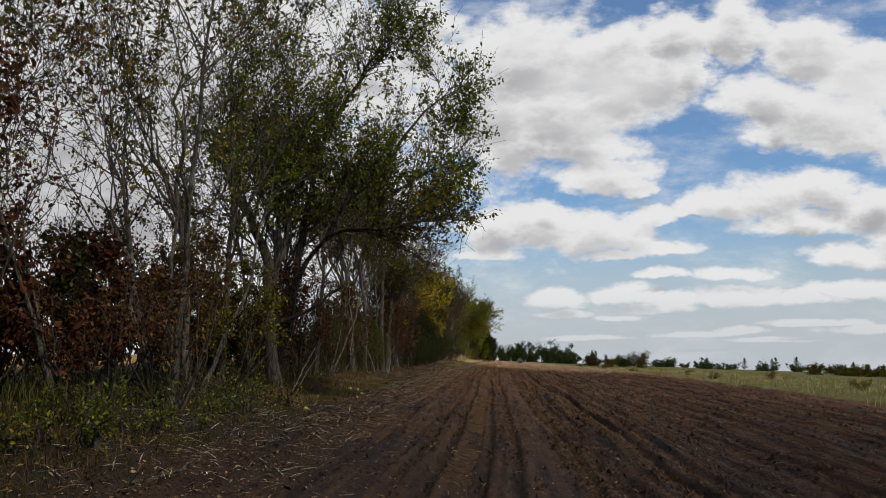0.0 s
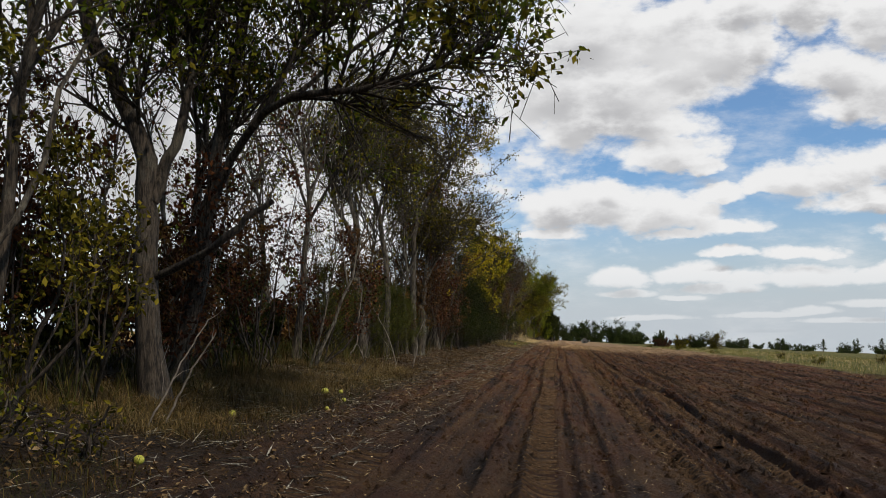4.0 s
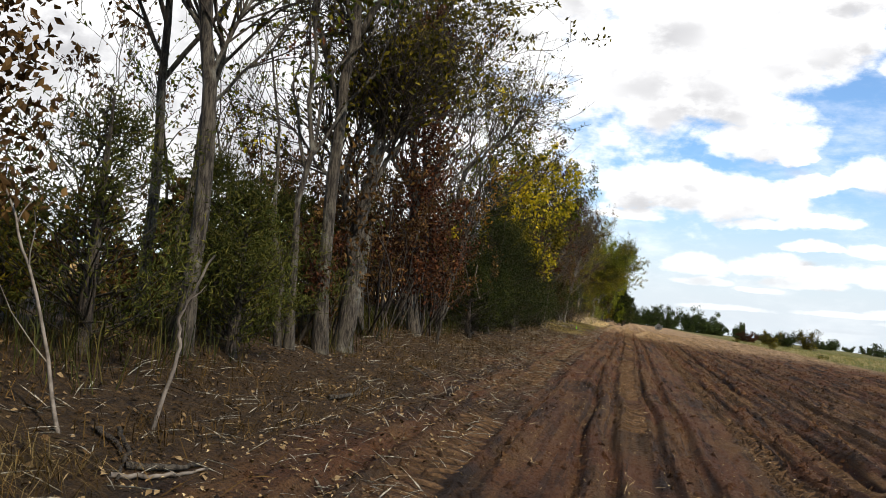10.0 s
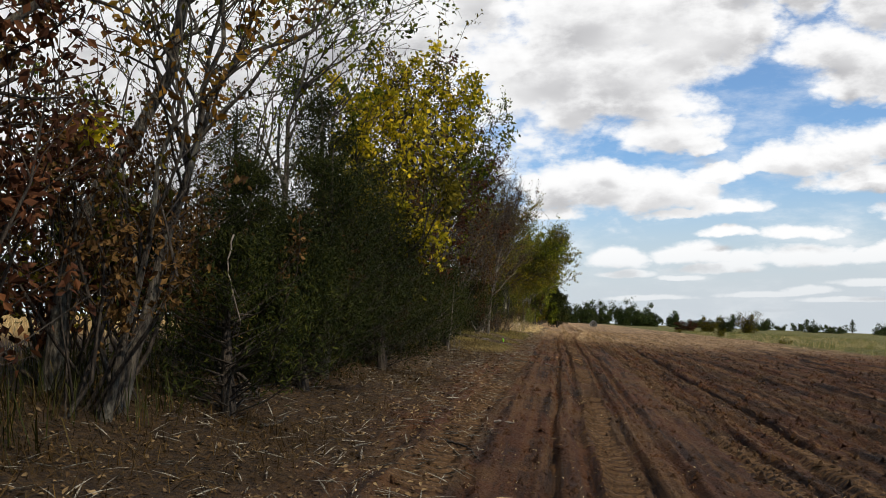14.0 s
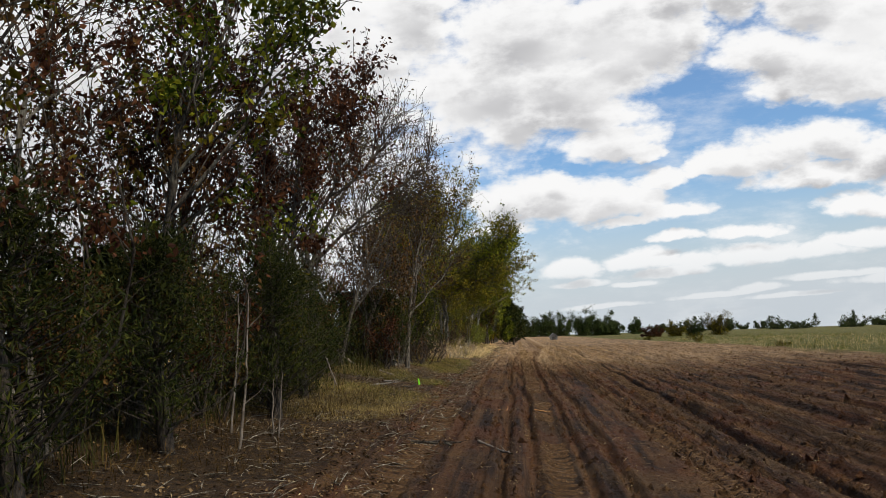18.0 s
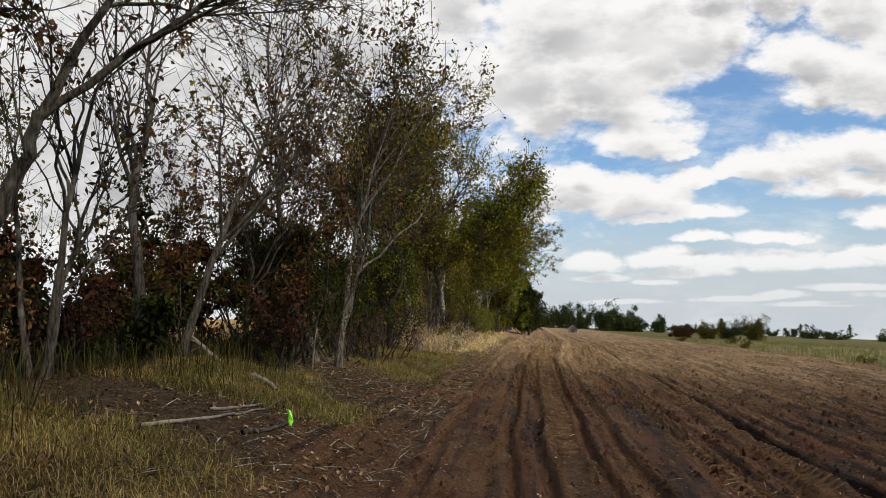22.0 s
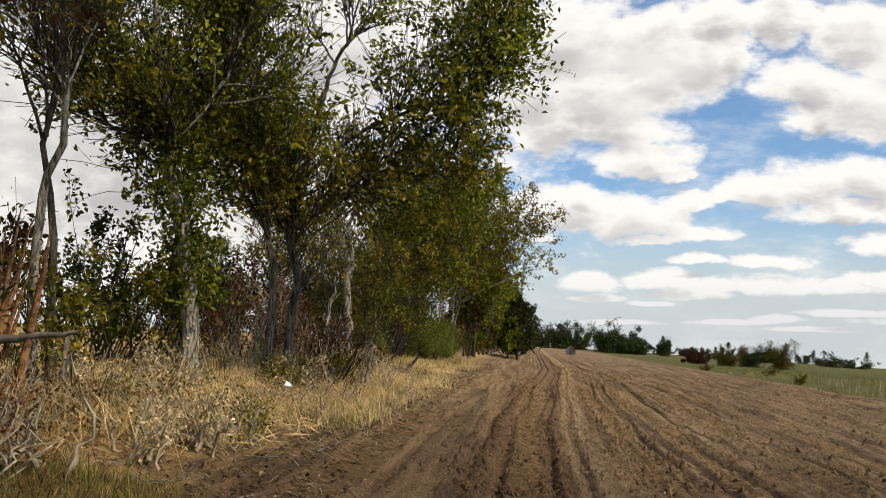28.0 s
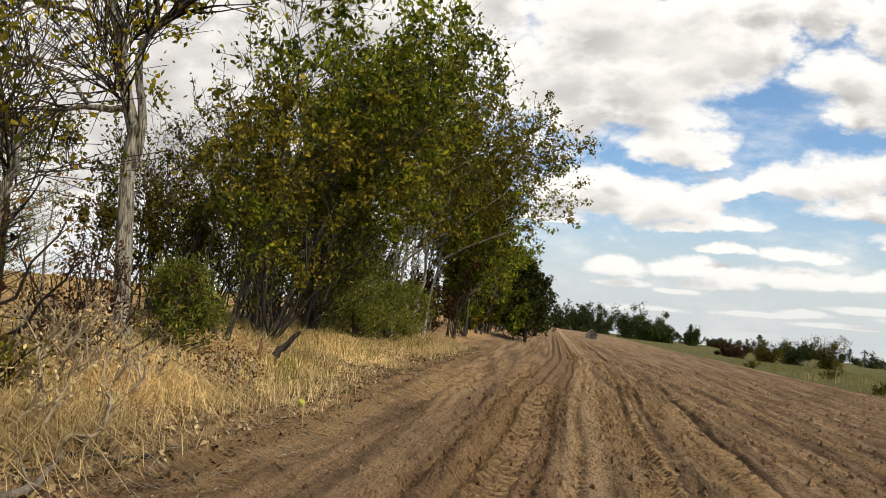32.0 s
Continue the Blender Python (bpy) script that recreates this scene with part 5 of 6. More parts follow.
# ---- sticks, saplings and small things ----
def stick(points, r, mat, label, name="fallen_branch", category="branch", twigs=4, seed=0):
    """A crooked piece of branch along a few points."""
    rs = np.random.RandomState(seed + int(abs(points[0][1]) * 100))
    pts = np.array(points, float)
    t = np.linspace(0, 1, 5 * len(pts))
    fine = np.stack([np.interp(t, np.linspace(0, 1, len(pts)), pts[:, i]) for i in range(3)], 1)
    for _ in range(2):
        fine[1:-1] = 0.25 * fine[:-2] + 0.5 * fine[1:-1] + 0.25 * fine[2:]
    fine[1:-1] += rs.normal(size=(len(fine) - 2, 3)) * 0.0045
    centre = fine[0].copy()
    thing = new(name)
    thing.location = centre
    tagged(thing, label, category)
    P = (fine - centre)[None]
    R = (r * (1 - 0.55 * t))[None]
    put_part("stem", *tubes(P, R, 7), mat, thing)
    if twigs:
        TP, TR = grow(rs, P, R, twigs, np.linalg.norm(fine[-1] - fine[0]) * 0.35, 40, 0.1, r * 0.4, k=5, low=0.2)
        for p, q in zip(TP, np.maximum(TR, 0.002)):
            put_part("side_shoot", *tubes(p[None], q[None], 4), mat, thing)
    return thing


def lying(x0, y0, x1, y1, r, mat, label, twigs=2):
    middle = ((x0 + x1) / 2 + 0.06, (y0 + y1) / 2)
    pts = [(x, y, float(ground_height(x, y)) + r * 0.9) for x, y in ((x0, y0), middle, (x1, y1))]
    return stick(pts, r, mat, label, twigs=twigs)


GREY_STICK, PALE_STICK = "grey broken branch lying on the leaf litter", "pale bark-stripped stick lying on the soil"
lying(-1.32, 50.55, -0.95, 49.70, 0.020, WOOD_PALE, PALE_STICK, 1)
lying(-2.03, 50.19, -1.58, 50.13, 0.018, BARK_GREY, GREY_STICK)
lying(-1.98, 50.30, -1.50, 50.36, 0.016, BARK_DARK, GREY_STICK)
lying(-3.55, 56.30, -3.12, 57.76, 0.018, WOOD_PALE, "thick pale branch lying in the grass", 3)
lying(-2.98, 56.78, -2.80, 57.40, 0.022, BARK_GREY, GREY_STICK)
lying(-3.89, 59.69, -3.49, 59.28, 0.045, WOOD_PALE, "short pale log lying in the grass", 0)
lying(-2.03, 38.15, -1.66, 37.44, 0.013, BARK_DARK, GREY_STICK)
lying(-1.72, 39.73, -1.51, 39.79, 0.016, WOOD_PALE, PALE_STICK, 0)
lying(-3.43, 37.27, -3.42, 37.92, 0.018, BARK_GREY, GREY_STICK)
lying(-3.01, 27.24, -2.98, 28.27, 0.022, BARK_GREY, GREY_STICK)
lying(-3.13, 30.33, -2.66, 29.84, 0.014, BARK_GREY, GREY_STICK)
lying(-2.89, 24.16, -2.70, 24.54, 0.020, BARK_GREY, GREY_STICK)
lying(-3.38, 24.63, -3.00, 24.29, 0.018, BARK_DARK, GREY_STICK)
lying(-3.33, 24.77, -2.80, 23.96, 0.016, BARK_DARK, GREY_STICK)
lying(-2.86, 24.00, -2.64, 24.49, 0.014, WOOD_PALE, PALE_STICK, 0)
lying(-3.41, 19.87, -3.30, 20.90, 0.028, BARK_DARK, "dark fallen branch in dry grass", 5)
lying(-3.42, 57.24, -3.25, 58.29, 0.016, WOOD_PALE, "thick pale branch lying in the grass", 3)
lying(-1.18, 54.44, -1.05, 55.28, 0.012, STRAW_ORANGE, "orange dry stalk lying on the soil", 2)
lying(-0.62, 54.90, -0.25, 55.05, 0.010, STRAW_ORANGE, "orange dry stalk lying on the soil", 2)
lying(-3.88, 54.51, -3.62, 54.79, 0.020, BARK_DARK, GREY_STICK)
lying(-2.88, 65.25, -2.50, 66.15, 0.026, WOOD_PALE, "pale branch lying across the grass", 2)
lying(-1.81, 70.98, -1.47, 69.97, 0.010, BARK_DARK, GREY_STICK)
lying(-3.20, 68.38, -2.65, 68.43, 0.016, BARK_GREY, GREY_STICK)
lying(-2.20, 77.10, -2.46, 78.12, 0.030, WOOD_PALE, "thick pale branch lying across the grass", 2)
lying(-2.47, 78.14, -2.20, 78.62, 0.018, BARK_GREY, GREY_STICK)
lying(-2.00, 14.05, -2.03, 15.33, 0.012, BARK_GREY, GREY_STICK)
lying(-2.56, 5.88, -2.51, 6.96, 0.014, BARK_GREY, GREY_STICK)
lying(-3.41, 19.34, -3.40, 20.61, 0.014, BARK_DARK, GREY_STICK)
lying(-2.33, 72.18, -2.22, 73.70, 0.010, WOOD_PALE, PALE_STICK, 1)
STANDING = "thin pale crooked sapling stem at the wood's edge"
for pts, r in (
    ([(-4.32, 23.45, 0.7), (-4.06, 23.45, 1.08), (-4.07, 23.45, 1.43), (-4.0, 23.45, 1.83), (-3.97, 23.45, 2.3)], 0.026),
    ([(-3.88, 23.6, 0.6), (-4.06, 23.46, 1.05)], 0.022),
    ([(-3.26, 25.0, 0.5), (-3.14, 25.0, 0.98), (-3.17, 25.0, 1.17), (-2.98, 25.0, 1.53)], 0.020),
    ([(-3.44, 24.42, 0.5), (-3.66, 24.42, 1.23), (-4.0, 24.5, 1.8)], 0.018),
    ([(-3.43, 14.06, 0.5), (-3.2, 14.06, 0.95), (-2.98, 14.06, 1.29)], 0.016),
    ([(-3.45, 13.8, 0.5), (-3.19, 13.9, 1.06), (-3.02, 14.0, 1.4)], 0.014),
    ([(-3.64, 37.2, 2.1), (-3.66, 37.1, 1.84), (-3.5, 37.0, 1.4)], 0.012),
    ([(-3.72, 49.32, 0.55), (-3.6, 49.32, 1.35), (-3.54, 49.32, 2.0)], 0.018),
    ([(-3.36, 49.59, 0.5), (-3.32, 49.59, 1.13)], 0.015),
    ([(-3.4, 48.63, 0.5), (-3.3, 48.63, 1.1), (-3.22, 48.63, 1.95)], 0.022),
    ([(-3.25, 49.35, 0.45), (-3.15, 49.35, 1.2)], 0.013),
    ([(-3.75, 61.64, 0.6), (-3.67, 61.64, 1.31)], 0.020),
    ([(-4.41, 60.28, 0.75), (-4.92, 60.28, 1.2)], 0.060),
    ([(-3.4, 52.0, 1.2), (-3.15, 51.3, 1.28), (-2.95, 50.9, 0.95)], 0.022),
):
    stick(pts, r * 0.7, WOOD_PALE, STANDING, "sapling", "sapling", 3)

# stump and split stem in the bank
stick([(-3.55, 33.54, 0.5), (-3.51, 33.54, 0.97), (-3.4, 33.54, 1.25)], 0.030, BARK_GREY, "pale splintered stump with a leaning stub", "stump", "stump", 2)
snag = stick([(-4.35, 70.6, 0.6), (-4.36, 70.6, 1.1), (-4.38, 70.6, 1.6)], 0.085, BARK_GREY, "freshly split orange-brown broken trunk", "snag", "stump", 0)
shard_rng = np.random.RandomState(4)
for i in range(14):
    a = i * 0.449
    foot = np.array([0.055 * math.cos(a), 0.055 * math.sin(a), 0.55 + 0.2 * shard_rng.rand()])
    tip = foot + np.array([0.10 * math.cos(a) + shard_rng.normal() * 0.05 + 0.06, 0.06 * math.sin(a), 0.35 + 0.65 * shard_rng.rand()])
    line = np.linspace(foot, tip, 6) + shard_rng.normal(size=(6, 3)) * 0.008
    put_part("shard", *tubes(line[None], (0.030 * (1 - 0.93 * np.linspace(0, 1, 6)) * shard_rng.uniform(0.7, 1.2))[None], 4), WOOD_SPLIT, snag, "torn orange splinter", smooth=False)
stick([(-4.3, 70.6, 1.28), (-3.7, 70.6, 1.34)], 0.035, WOOD_PALE, "pale broken limb jutting from a split trunk", "broken_limb", "branch", 0)
stick([(-4.15, 70.6, 0.9), (-4.05, 70.6, 1.5), (-3.92, 70.5, 1.95)], 0.035, WOOD_SPLIT, "freshly split orange-brown broken limb", "broken_limb", "branch", 2)
stick([(-3.3, 83.4, 0.45), (-3.28, 83.4, 0.75)], 0.035, WOOD_SPLIT, "short torn orange stump in dry soil", "stump", "stump", 2)
stick([(-3.15, 83.5, 0.55), (-2.9, 83.6, 0.85)], 0.05, BARK_DARK, "short dark log propped on the bank", "log", "log", 1)
stick([(-4.15, 71.2, 0.65), (-4.13, 71.2, 1.32)], 0.045, BARK_PALE, "weathered wooden fence post leaning in dry grass", "fence_post", "post", 0)
stick([(-3.49, 78.06, 0.5), (-3.49, 78.06, 1.62)], 0.014, RUST_IRON, "rusty thin steel fence stake in tall grass", "fence_stake", "post", 0)

# hedge apples
apple_mesh = bmesh.new()
bmesh.ops.create_icosphere(apple_mesh, subdivisions=3, radius=0.055)
for vert in apple_mesh.verts:
    vert.co *= 1 + 0.06 * noise.noise(vert.co * 60)
apple_data = bpy.data.meshes.new("hedge_apple")
apple_mesh.to_mesh(apple_data)
apple_data.materials.append(APPLE)
for x, y, s in ((-3.08, 17.68, 0.85), (-2.95, 17.95, 0.5), (-2.78, 17.45, 0.5), (-2.75, 16.59, 0.45), (-3.18, 14.94, 0.6), (-2.85, 12.58, 0.6), (-2.20, 81.5, 0.75)):
    fruit = tagged(new("hedge_apple", apple_data), "yellow-green bumpy hedge apple lying on the ground", "fruit", "hedge apples on the bank")
    fruit.location = (x, y, float(ground_height(x, y)) + 0.045 * s)
    fruit.scale = (s, s, s * 0.92)

# survey flag
flag = tagged(new("survey_flag"), "bright green survey flag on a thin wire", "flag")
fx, fy = -2.75, 57.20
flag.location = (fx, fy, float(ground_height(fx, fy)))
flag.scale = (0.55, 0.55, 0.55)
put_part("wire", *tubes([[(0, 0, -0.05), (0.0, 0, 0.1), (0.01, 0, 0.30)]], [[0.002] * 3], 5), RUST_IRON, flag)
sheet = np.array([(0.0, 0.0, 0.30), (0.035, 0.02, 0.27), (0.075, 0.0, 0.13), (0.05, -0.02, 0.06), (0.01, 0.0, 0.07), (-0.005, 0.01, 0.16)])
both = np.concatenate([sheet, sheet + np.array([0, 0.004, 0])])
faces = [(0, 1, 2, 5), (5, 2, 3, 4), (7, 6, 11, 8), (8, 11, 10, 9), (0, 6, 7, 1), (1, 7, 8, 2), (2, 8, 9, 3), (3, 9, 10, 4), (4, 10, 11, 5), (5, 11, 6, 0)]
put_part("cloth", both, faces, FLAG_GREEN, flag, smooth=False)


# white scraps of litter in the grass
for x, y, s in ((-3.76, 75.4, 0.035), (-3.87, 76.95, 0.03), (-2.95, 73.4, 0.04)):
    rs = np.random.RandomState(int(y * 10))
    V = rs.normal(size=(8, 3)) * s * 0.6
    bm = bmesh.new()
    for p in V:
        bm.verts.new(p)
    bmesh.ops.convex_hull(bm, input=bm.verts)
    me = bpy.data.meshes.new("litter_scrap")
    bm.to_mesh(me)
    me.materials.append(WHITE_SCRAP)
    ob = tagged(new("litter_scrap", me), "crumpled white scrap caught in tall grass", "litter")
    ob.location = (x, y, float(ground_height(x, y)) + 0.05 + 0.25)
    stick([(x, y, float(ground_height(x, y))), (x, y, float(ground_height(x, y)) + 0.27)], 0.006, STRAW_ORANGE, "dry weed stalk in the grass", "weed_stalk", "plant", 2)

# ---- far things across the field ----
def far_bush(x, y, h, w, leaf, label, count=1600, size=0.28, seed=0):
    rs = np.random.RandomState(seed + int(abs(x) * 3 + y))
    thing = tagged(new("bush"), label, "bush")
    thing.location = (x, y, float(ground_height(x, y)) - 0.1)
    stems = 14
    az = rs.uniform(0, 6.28, stems)
    reach = rs.uniform(0.1, 0.5, stems) * w
    s = np.linspace(0, 1, 6)[None, :, None]
    tip = np.stack([np.cos(az) * reach, np.sin(az) * reach * 0.7, h * rs.uniform(0.3, 0.9, stems)], 1)
    P = tip[:, None] * s ** np.array([1, 1, 1.4]) + rs.normal(size=(stems, 6, 3)) * 0.05 * h * s
    R = 0.05 * (1 - 0.8 * np.linspace(0, 1, 6))[None].repeat(stems, 0)
    put_part("trunk", *tubes(P, R, 5), BARK_DARK, thing)
    BP, BR = grow(rs, P, R, 150, min(h, w) * 0.4, 60, 0.0, 0.03, k=5, low=0.05)
    put_part("spray", *tubes(BP, np.maximum(BR, 0.012), 3), BARK_DARK, thing)
    put_part("crown", *leaf_faces(rs, spots(rs, BP, count, 0.05 * h), size), leaf, thing, smooth=False)
    return thing


FAR_GREEN = "dark green bushy tree on the far side of the field"
for x, y, h, w, leaf in ((20.5, 158, 2.5, 5.0, LEAF_OLIVE), (23.5, 160, 3.2, 4.0, NEEDLES_FAR), (26.8, 159, 3.6, 3.2, LEAF_OLIVE), (18.0, 160, 2.0, 3.5, LEAF_RUST)):
    far_bush(x, y, h, w, leaf, "dark bush standing in the grass beyond the field", 5000, 0.15)
for x, y, h, w in ((13.0, 216, 6.4, 8.0), (16.0, 217, 5.0, 8.0), (19.0, 219, 3.6, 6.0), (6.0, 236, 6.2, 8.0), (9.5, 238, 5.0, 7.0), (2.5, 236, 4.8, 7.0), (24.5, 224, 3.8, 2.6)):
    far_bush(x, y, h, w, NEEDLES_FAR, FAR_GREEN, 5500, 0.36)
tree(27.6, 159.5, 4.2, 0.07, (0.8, 0), 2, LEAF_OLIVE, 420, 0.2, BARK_GREY, "thin airy tree beside dark bushes", twigs=110, limbs=8)
skyline = random.Random(77)
for i in range(60):
    x = 26 + i * 2.4 + skyline.uniform(-1.5, 1.5)
    y = 232 + skyline.uniform(-8, 40)
    if skyline.random() < 0.25:
        cedar(x, y, skyline.uniform(2.6, 4.2), skyline.uniform(1.0, 1.6), i, "small dark conifer on the far skyline", NEEDLES_FAR, 900, "conifer")
    else:
        far_bush(x, y, skyline.uniform(1.8, 3.2), skyline.uniform(4, 9), NEEDLES_FAR, "low dark scrub on the far skyline", 1100, 0.36, i)
for i in range(20):
    x = 56 + i * 2.6
    far_bush(x, 150 + skyline.uniform(-6, 10), skyline.uniform(1.8, 3.0), 5.5, LEAF_OLIVE, "low dark scrub on the far skyline", 1100, 0.34, i)
# weeds and shrubs in the rough grass beyond the ploughed land
for x, y, h in ((15.5, 62.0, 0.5), (17.0, 76.0, 0.6), (14.6, 92.0, 0.45), (14.0, 112.0, 0.6), (20.0, 48.0, 0.7), (18.0, 36.0, 0.6), (22.0, 70.0, 0.7), (16.5, 126.0, 0.7), (12.4, 128.0, 0.5)):
    shrub(x, y, h, LEAF_OLIVE, 500, 10, label="low weedy bush in rough grass", wide=0.9, size=0.08)

# small gabled shed far off
shed = tagged(new("shed"), "small pale gabled shed far across the field", "shed")
shed.location = (4.6, 166.0, float(ground_height(4.6, 166.0)))
W, D, H, T = 0.85, 1.4, 0.75, 1.5
shed.scale = (0.62, 0.62, 0.62)
put_part("wall", [(-W, -D, -0.2), (W, -D, -0.2), (W, D, -0.2), (-W, D, -0.2), (-W, -D, H), (W, -D, H), (W, D, H), (-W, D, H)], [(0, 1, 5, 4), (1, 2, 6, 5), (2, 3, 7, 6), (3, 0, 4, 7)], SHED_WALL, shed, smooth=False)
put_part("gable", [(-W, -D, H), (W, -D, H), (0, -D, T), (0, -D, T), (-W, D, H), (W, D, H), (0, D, T), (0, D, T)], [(0, 1, 2, 3), (5, 4, 7, 6)], SHED_WALL, shed, smooth=False)
for side in (-1, 1):
    o = 0.25
    V = [(0, -D - o, T + 0.05), (0, D + o, T + 0.05), (side * (W + o), D + o, H - 0.15), (side * (W + o), -D - o, H - 0.15)]
    V += [(a, b, c + 0.08) for a, b, c in V]
    put_part("roof", V, [(0, 1, 2, 3), (4, 5, 6, 7), (0, 1, 5, 4), (1, 2, 6, 5), (2, 3, 7, 6), (3, 0, 4, 7)], SHED_ROOF, shed, smooth=False)
put_part("door", [(-0.45, -D - 0.03, -0.1), (0.45, -D - 0.03, -0.1), (0.45, -D - 0.03, 0.8), (-0.45, -D - 0.03, 0.8), (-0.45, -D, -0.1), (0.45, -D, -0.1), (0.45, -D, 0.8), (-0.45, -D, 0.8)],
         [(0, 1, 2, 3), (0, 1, 5, 4), (1, 2, 6, 5), (2, 3, 7, 6), (3, 0, 4, 7)], SHED_DARK, shed, smooth=False)


# ---- grass, leaf litter and clods ----
def scatter(rs, count, x0, x1, y0, y1, power=1.0):
    x = x0 + (x1 - x0) * rs.rand(count) ** power
    y = rs.uniform(y0, y1, count)
    return x, y


def blades(name, rs, x, y, height, mat, label, lean=0.45):
    """Arching grass blades, three points wide at the foot and pointed at the tip."""
    m = len(x)
    foot = np.stack([x, y, ground_height(x, y) - 0.01], 1)
    az = rs.uniform(0, 6.28, m)
    out = np.stack([np.cos(az), np.sin(az), 0 * az], 1)
    side = np.stack([-np.sin(az), np.cos(az), 0 * az], 1)
    L = (height * rs.uniform(0.4, 1.25, m))[:, None]
    bend = (lean * rs.uniform(0.2, 2.2, m))[:, None]
    wide = L * 0.0055 + 0.0014
    mid = foot + L * (np.array([0, 0, 0.6]) + out * bend * 0.25)
    tip = foot + L * (np.array([0, 0, 1.0]) * (1 - 0.35 * bend) + out * bend * 0.85)
    V = np.stack([foot - side * wide, foot + side * wide, mid + side * wide * 0.8, mid - side * wide * 0.8, tip + side * wide * 0.15, tip - side * wide * 0.15], 1).reshape(-1, 3)
    b = np.arange(m)[:, None] * 6
    F = np.concatenate([b + np.array([0, 1, 2, 3]), b + np.array([3, 2, 4, 5])])
    ob = put_part(name, V, F, mat)
    return tagged(ob, label, "grass", kind="stuff")


rs = np.random.RandomState(50)


def clumped(count, x0, x1, y0, y1, tuft=9, radius=0.11, fade=0.0):
    cx, cy = scatter(rs, count // tuft, x0, x1, y0, y1)
    thin = smooth_noise(cx, cy, 1.3, 61) > -0.25
    thin &= rs.rand(len(cx)) < np.clip((cy - y0 + 0.01) / (fade + 0.001), 0, 1)
    cx, cy = cx[thin], cy[thin]
    return np.repeat(cx, tuft) + rs.normal(size=len(cx) * tuft) * radius, np.repeat(cy, tuft) + rs.normal(size=len(cy) * tuft) * radius


blades("dry_grass", rs, *clumped(30000, -5.6, -2.75, 0, 72), 0.17, DRY_GRASS_SHADED, "dull dry grass along the foot of the trees", 1.7)
blades("dry_grass", rs, *clumped(62000, -6.0, -2.75, 69.5, 81, tuft=14, radius=0.16, fade=4.0), 0.30, DRY_GRASS, "tall straw-coloured grass on the bank", 1.95)
blades("dry_grass", rs, *clumped(40000, -6.5, -3.0, 79, 99, tuft=12, radius=0.16), 0.2, DRY_GRASS, "low flattened straw-coloured grass", 1.7)
blades("dry_grass", rs, *clumped(13000, -3.2, -2.2, 69, 98, fade=8.0), 0.2, DRY_GRASS, "short straw-coloured grass at the track edge", 0.8)
# takes the darker weed colour, so the shade here lies in the colour
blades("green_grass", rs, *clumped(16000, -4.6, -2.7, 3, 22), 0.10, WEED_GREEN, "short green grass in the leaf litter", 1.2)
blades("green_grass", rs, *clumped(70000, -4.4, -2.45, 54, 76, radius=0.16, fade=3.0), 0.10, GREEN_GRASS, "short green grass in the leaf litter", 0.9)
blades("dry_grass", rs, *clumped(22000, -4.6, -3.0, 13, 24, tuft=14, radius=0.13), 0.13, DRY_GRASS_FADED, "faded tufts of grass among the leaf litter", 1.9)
blades("dry_grass", rs, *clumped(60000, -4.6, -2.5, 50, 70, radius=0.16, fade=4.0), 0.12, DRY_GRASS_MID, "short tan grass on the bank", 1.3)
blades("green_grass", rs, *clumped(18000, -5.0, -2.6, 68, 96, fade=6.0), 0.24, GREEN_GRASS, "green tufts in tall dry grass")
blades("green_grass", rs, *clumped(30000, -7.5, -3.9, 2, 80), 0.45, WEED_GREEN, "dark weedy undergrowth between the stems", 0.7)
blades("rough_grass", rs, *clumped(26000, 13.2, 32.0, 20, 150, 9, 0.2), 0.36, GREEN_GRASS, "rough green grass beyond the ploughed land", 0.5)
blades("rough_grass", rs, *clumped(12000, 12.6, 30.0, 15, 130, 9, 0.2), 0.34, DRY_GRASS, "rough tan grass beyond the ploughed land", 0.5)
blades("rough_grass", rs, *clumped(14000, -24, -7.5, 40, 130, 9, 0.25), 0.5, DRY_GRASS, "tan grass in the field behind the trees", 0.5)


def flat_bits(name, x, y, size, mat, label, narrow=0.6, lift=0.012, tilt=0.35):
    m = len(x)
    at = np.stack([x, y, ground_height(x, y) + lift], 1)
    az = rs.uniform(0, 6.28, m)
    way = np.stack([np.cos(az), np.sin(az), rs.normal(size=m) * tilt], 1)
    side = np.stack([-np.sin(az), np.cos(az), rs.normal(size=m) * tilt], 1)
    L = (size * rs.uniform(0.4, 1.3, m))[:, None]
    V = np.stack([at - way * L / 2, at + side * L * narrow / 2 + np.array([0, 0, 0.006]), at + way * L / 2, at - side * L * narrow / 2 + np.array([0, 0, 0.006])], 1).reshape(-1, 3)
    ob = put_part(name, V, np.arange(4 * m).reshape(m, 4), mat, smooth=False)
    return tagged(ob, label, "leaf litter", kind="stuff")


flat_bits("leaf_litter", *scatter(rs, 56000, -5.4, -1.9, 0, 98), 0.042, LITTER, "fallen brown leaves along the bank")
flat_bits("leaf_litter", *scatter(rs, 5000, -3.6, -2.1, 76, 92), 0.055, STRAW, "pale dry leaves strewn over bare soil", tilt=0.6)
lx, ly = scatter(rs, 17000, -2.8, 5.0, 0, 98, 1.5)
flat_bits("leaf_litter", lx, ly, 0.022, STRAW, "scattered dry leaf scraps on the soil")
lx, ly = scatter(rs, 12000, -3.2, 7.0, 0, 98, 1.4)
flat_bits("straw_litter", lx, ly, 0.13, STRAW, "bits of straw and thin stalks on the soil", narrow=0.045, lift=0.02, tilt=0.15)
lx, ly = scatter(rs, 9000, -4.2, -1.7, 0, 98)
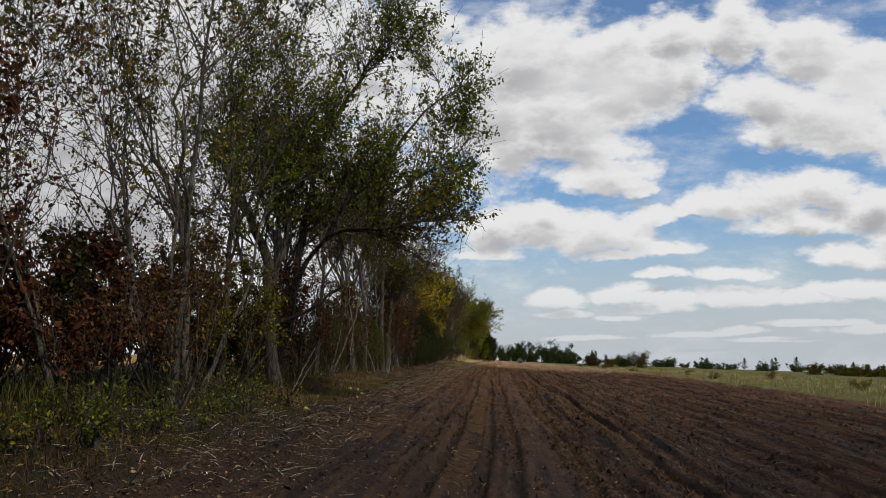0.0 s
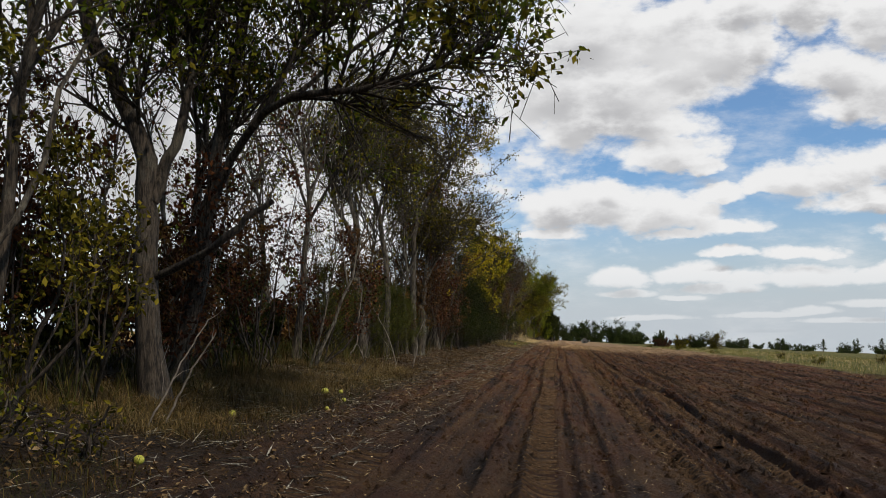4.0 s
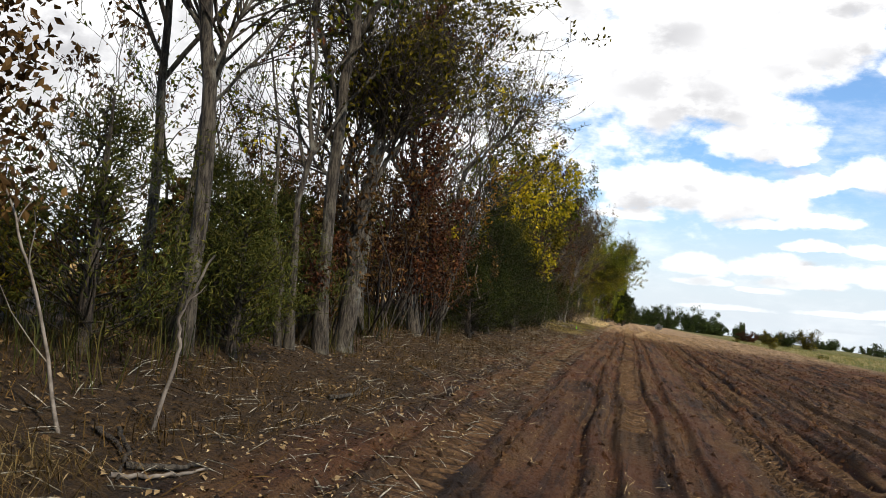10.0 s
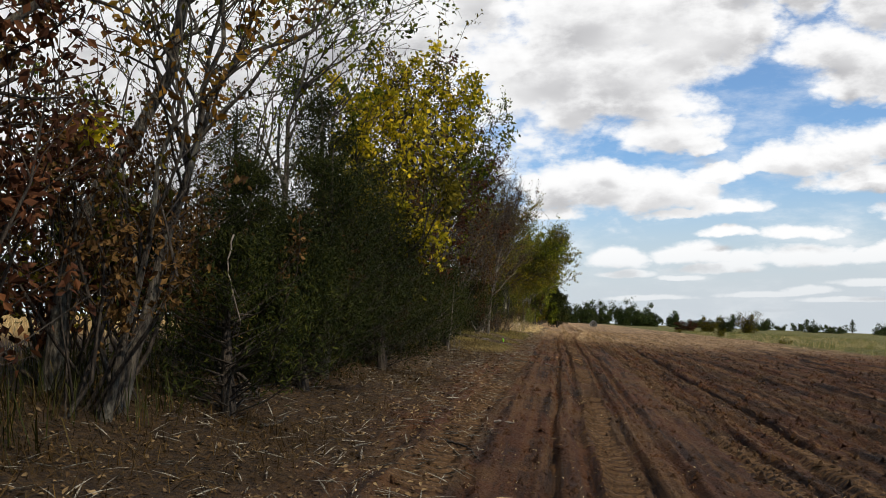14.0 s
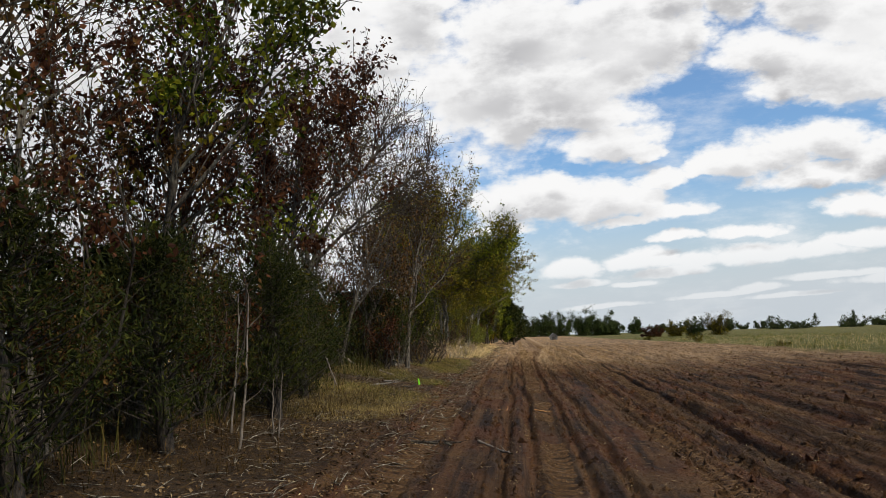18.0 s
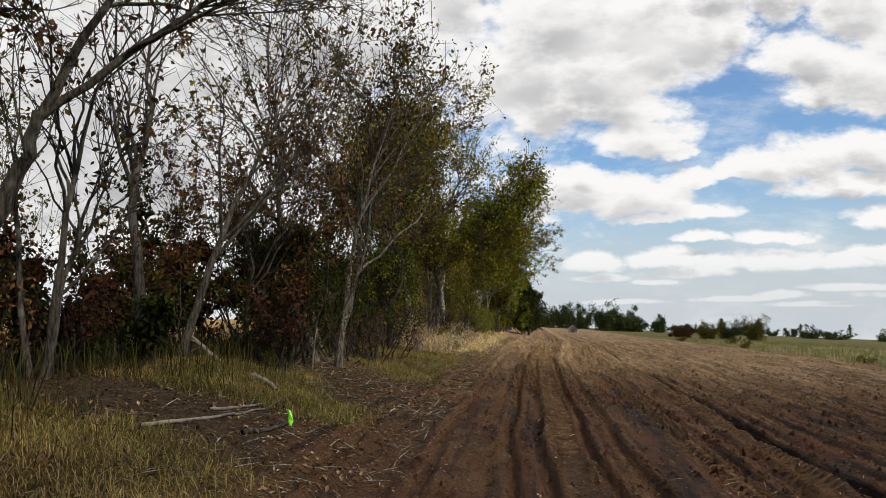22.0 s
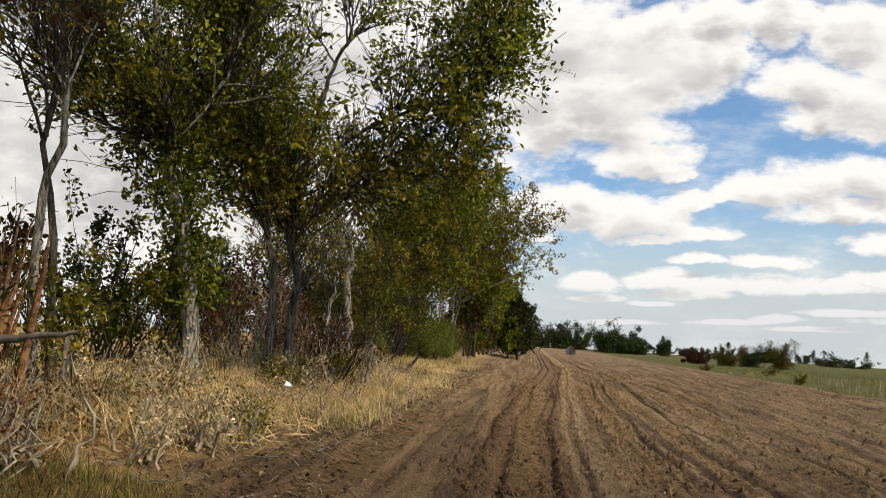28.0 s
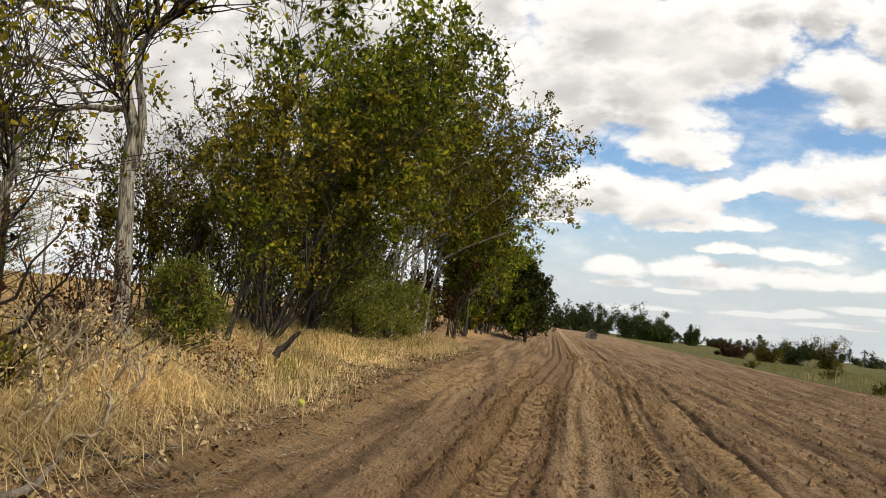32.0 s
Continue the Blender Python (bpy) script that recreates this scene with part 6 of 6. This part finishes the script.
flat_bits("twig_litter", lx, ly, 0.24, BARK_PALE, "broken twigs strewn along the bank", narrow=0.05, lift=0.025, tilt=0.2)

lx, ly = scatter(rs, 16000, -5.2, -2.5, 71, 98)
flat_bits("fallen_straw", lx, ly, 0.22, DRY_GRASS, "tangled fallen straw among the grass", narrow=0.035, lift=0.07, tilt=0.55)
lx, ly = scatter(rs, 1500, -4.4, -2.3, 0, 66)
flat_bits("fallen_straw", lx, ly, 0.2, DRY_GRASS_SHADED, "dry stalks among the leaf litter", narrow=0.035, lift=0.04, tilt=0.4)

OCTA = np.array([(1, 0, -0.3), (0, 1, -0.3), (-1, 0, -0.3), (0, -1, -0.3), (0, 0, 0.8)])
OCTA_F = np.array([(0, 1, 4), (1, 2, 4), (2, 3, 4), (3, 0, 4)])


def clods(x, y, size, label):
    m = len(x)
    at = np.stack([x, y, ground_height(x, y)], 1)
    s = size * (0.3 + rs.rand(m) ** 3 * 1.4)
    V = at[:, None] + OCTA[None] * s[:, None, None] * rs.uniform(0.5, 1.2, (m, 5, 1)) + rs.normal(size=(m, 5, 3)) * s[:, None, None] * 0.25
    F = (np.arange(m)[:, None, None] * 5 + OCTA_F[None]).reshape(-1, 3)
    return tagged(put_part("soil_clods", V.reshape(-1, 3), F, GROUND, smooth=False), label, "soil", kind="stuff")


lx, ly = scatter(rs, 24000, -2.7, 4.5, 0, 92, 1.2)
clods(lx, ly, 0.032, "crumbled clods of ploughed soil")
rut_y = rs.uniform(0, 95, 13000)
at_rut = np.array([r[0] for r in RUTS])[rs.randint(0, len(RUTS), 13000)]
clods(at_rut + rs.normal(size=13000) * 0.09 + track_sway(rut_y), rut_y, 0.03, "clods thrown up beside the wheel ruts")
lx, ly = scatter(rs, 36000, 0.8, 12.5, 3, 112, 1.4)
clods(lx, ly, 0.052, "larger clods across the ploughed field")

lx, ly = scatter(rs, 15000, -1.2, 0.9, 64, 92)
clods(lx + 0.042 * np.clip(ly - 78, 0, 30), ly, 0.034, "rough torn clods between the wheel tracks")


# raised ribs that tyre lugs have pressed into the soil
def tyre_ribs(at, half, y0, y1, step, seed):
    r = np.random.RandomState(seed)
    m = int((y1 - y0) / step)
    y = y0 + (np.arange(m) + 0.5) * step
    y = y[smooth_noise(0 * y + at, y, 2.4, 90 + seed) > -0.25]
    m, k = len(y), 7
    s = np.linspace(-1, 1, k)[None]
    x = at + track_sway(y)[:, None] + half * s * r.uniform(0.75, 1.0, (m, 1)) + r.normal(size=(m, 1)) * 0.02
    yy = y[:, None] + 0.045 * np.abs(s) + r.normal(size=(m, k)) * 0.006
    rows = []
    for dy, dz in ((-0.030, -0.018), (-0.012, 0.022), (0.010, 0.020), (0.020, -0.018)):
        up = dz * (r.uniform(0.5, 1.15, (m, k)) if dz > 0 else 1.0) * np.where(np.abs(s) > 0.98, -0.5, 1.0) if dz > 0 else dz
        rows.append(np.stack([x, yy + dy, ground_height(x, yy + dy) + up], -1))
    V = np.stack(rows, 2).reshape(-1, 3)
    i = (np.arange(m)[:, None, None] * k + np.arange(k - 1)[:, None]) * 4 + np.arange(3)
    F = np.stack([i, i + 4, i + 5, i + 1], -1).reshape(-1, 4)
    return tagged(put_part("tyre_ribs", V, F, CRUST, smooth=False), "ribs of soil pressed up by tractor tyre lugs", "soil", kind="stuff")


for number, (at, half) in enumerate(TREADS[:4]):
    tyre_ribs(at, half, 2.0, 92.0, 0.17, number)
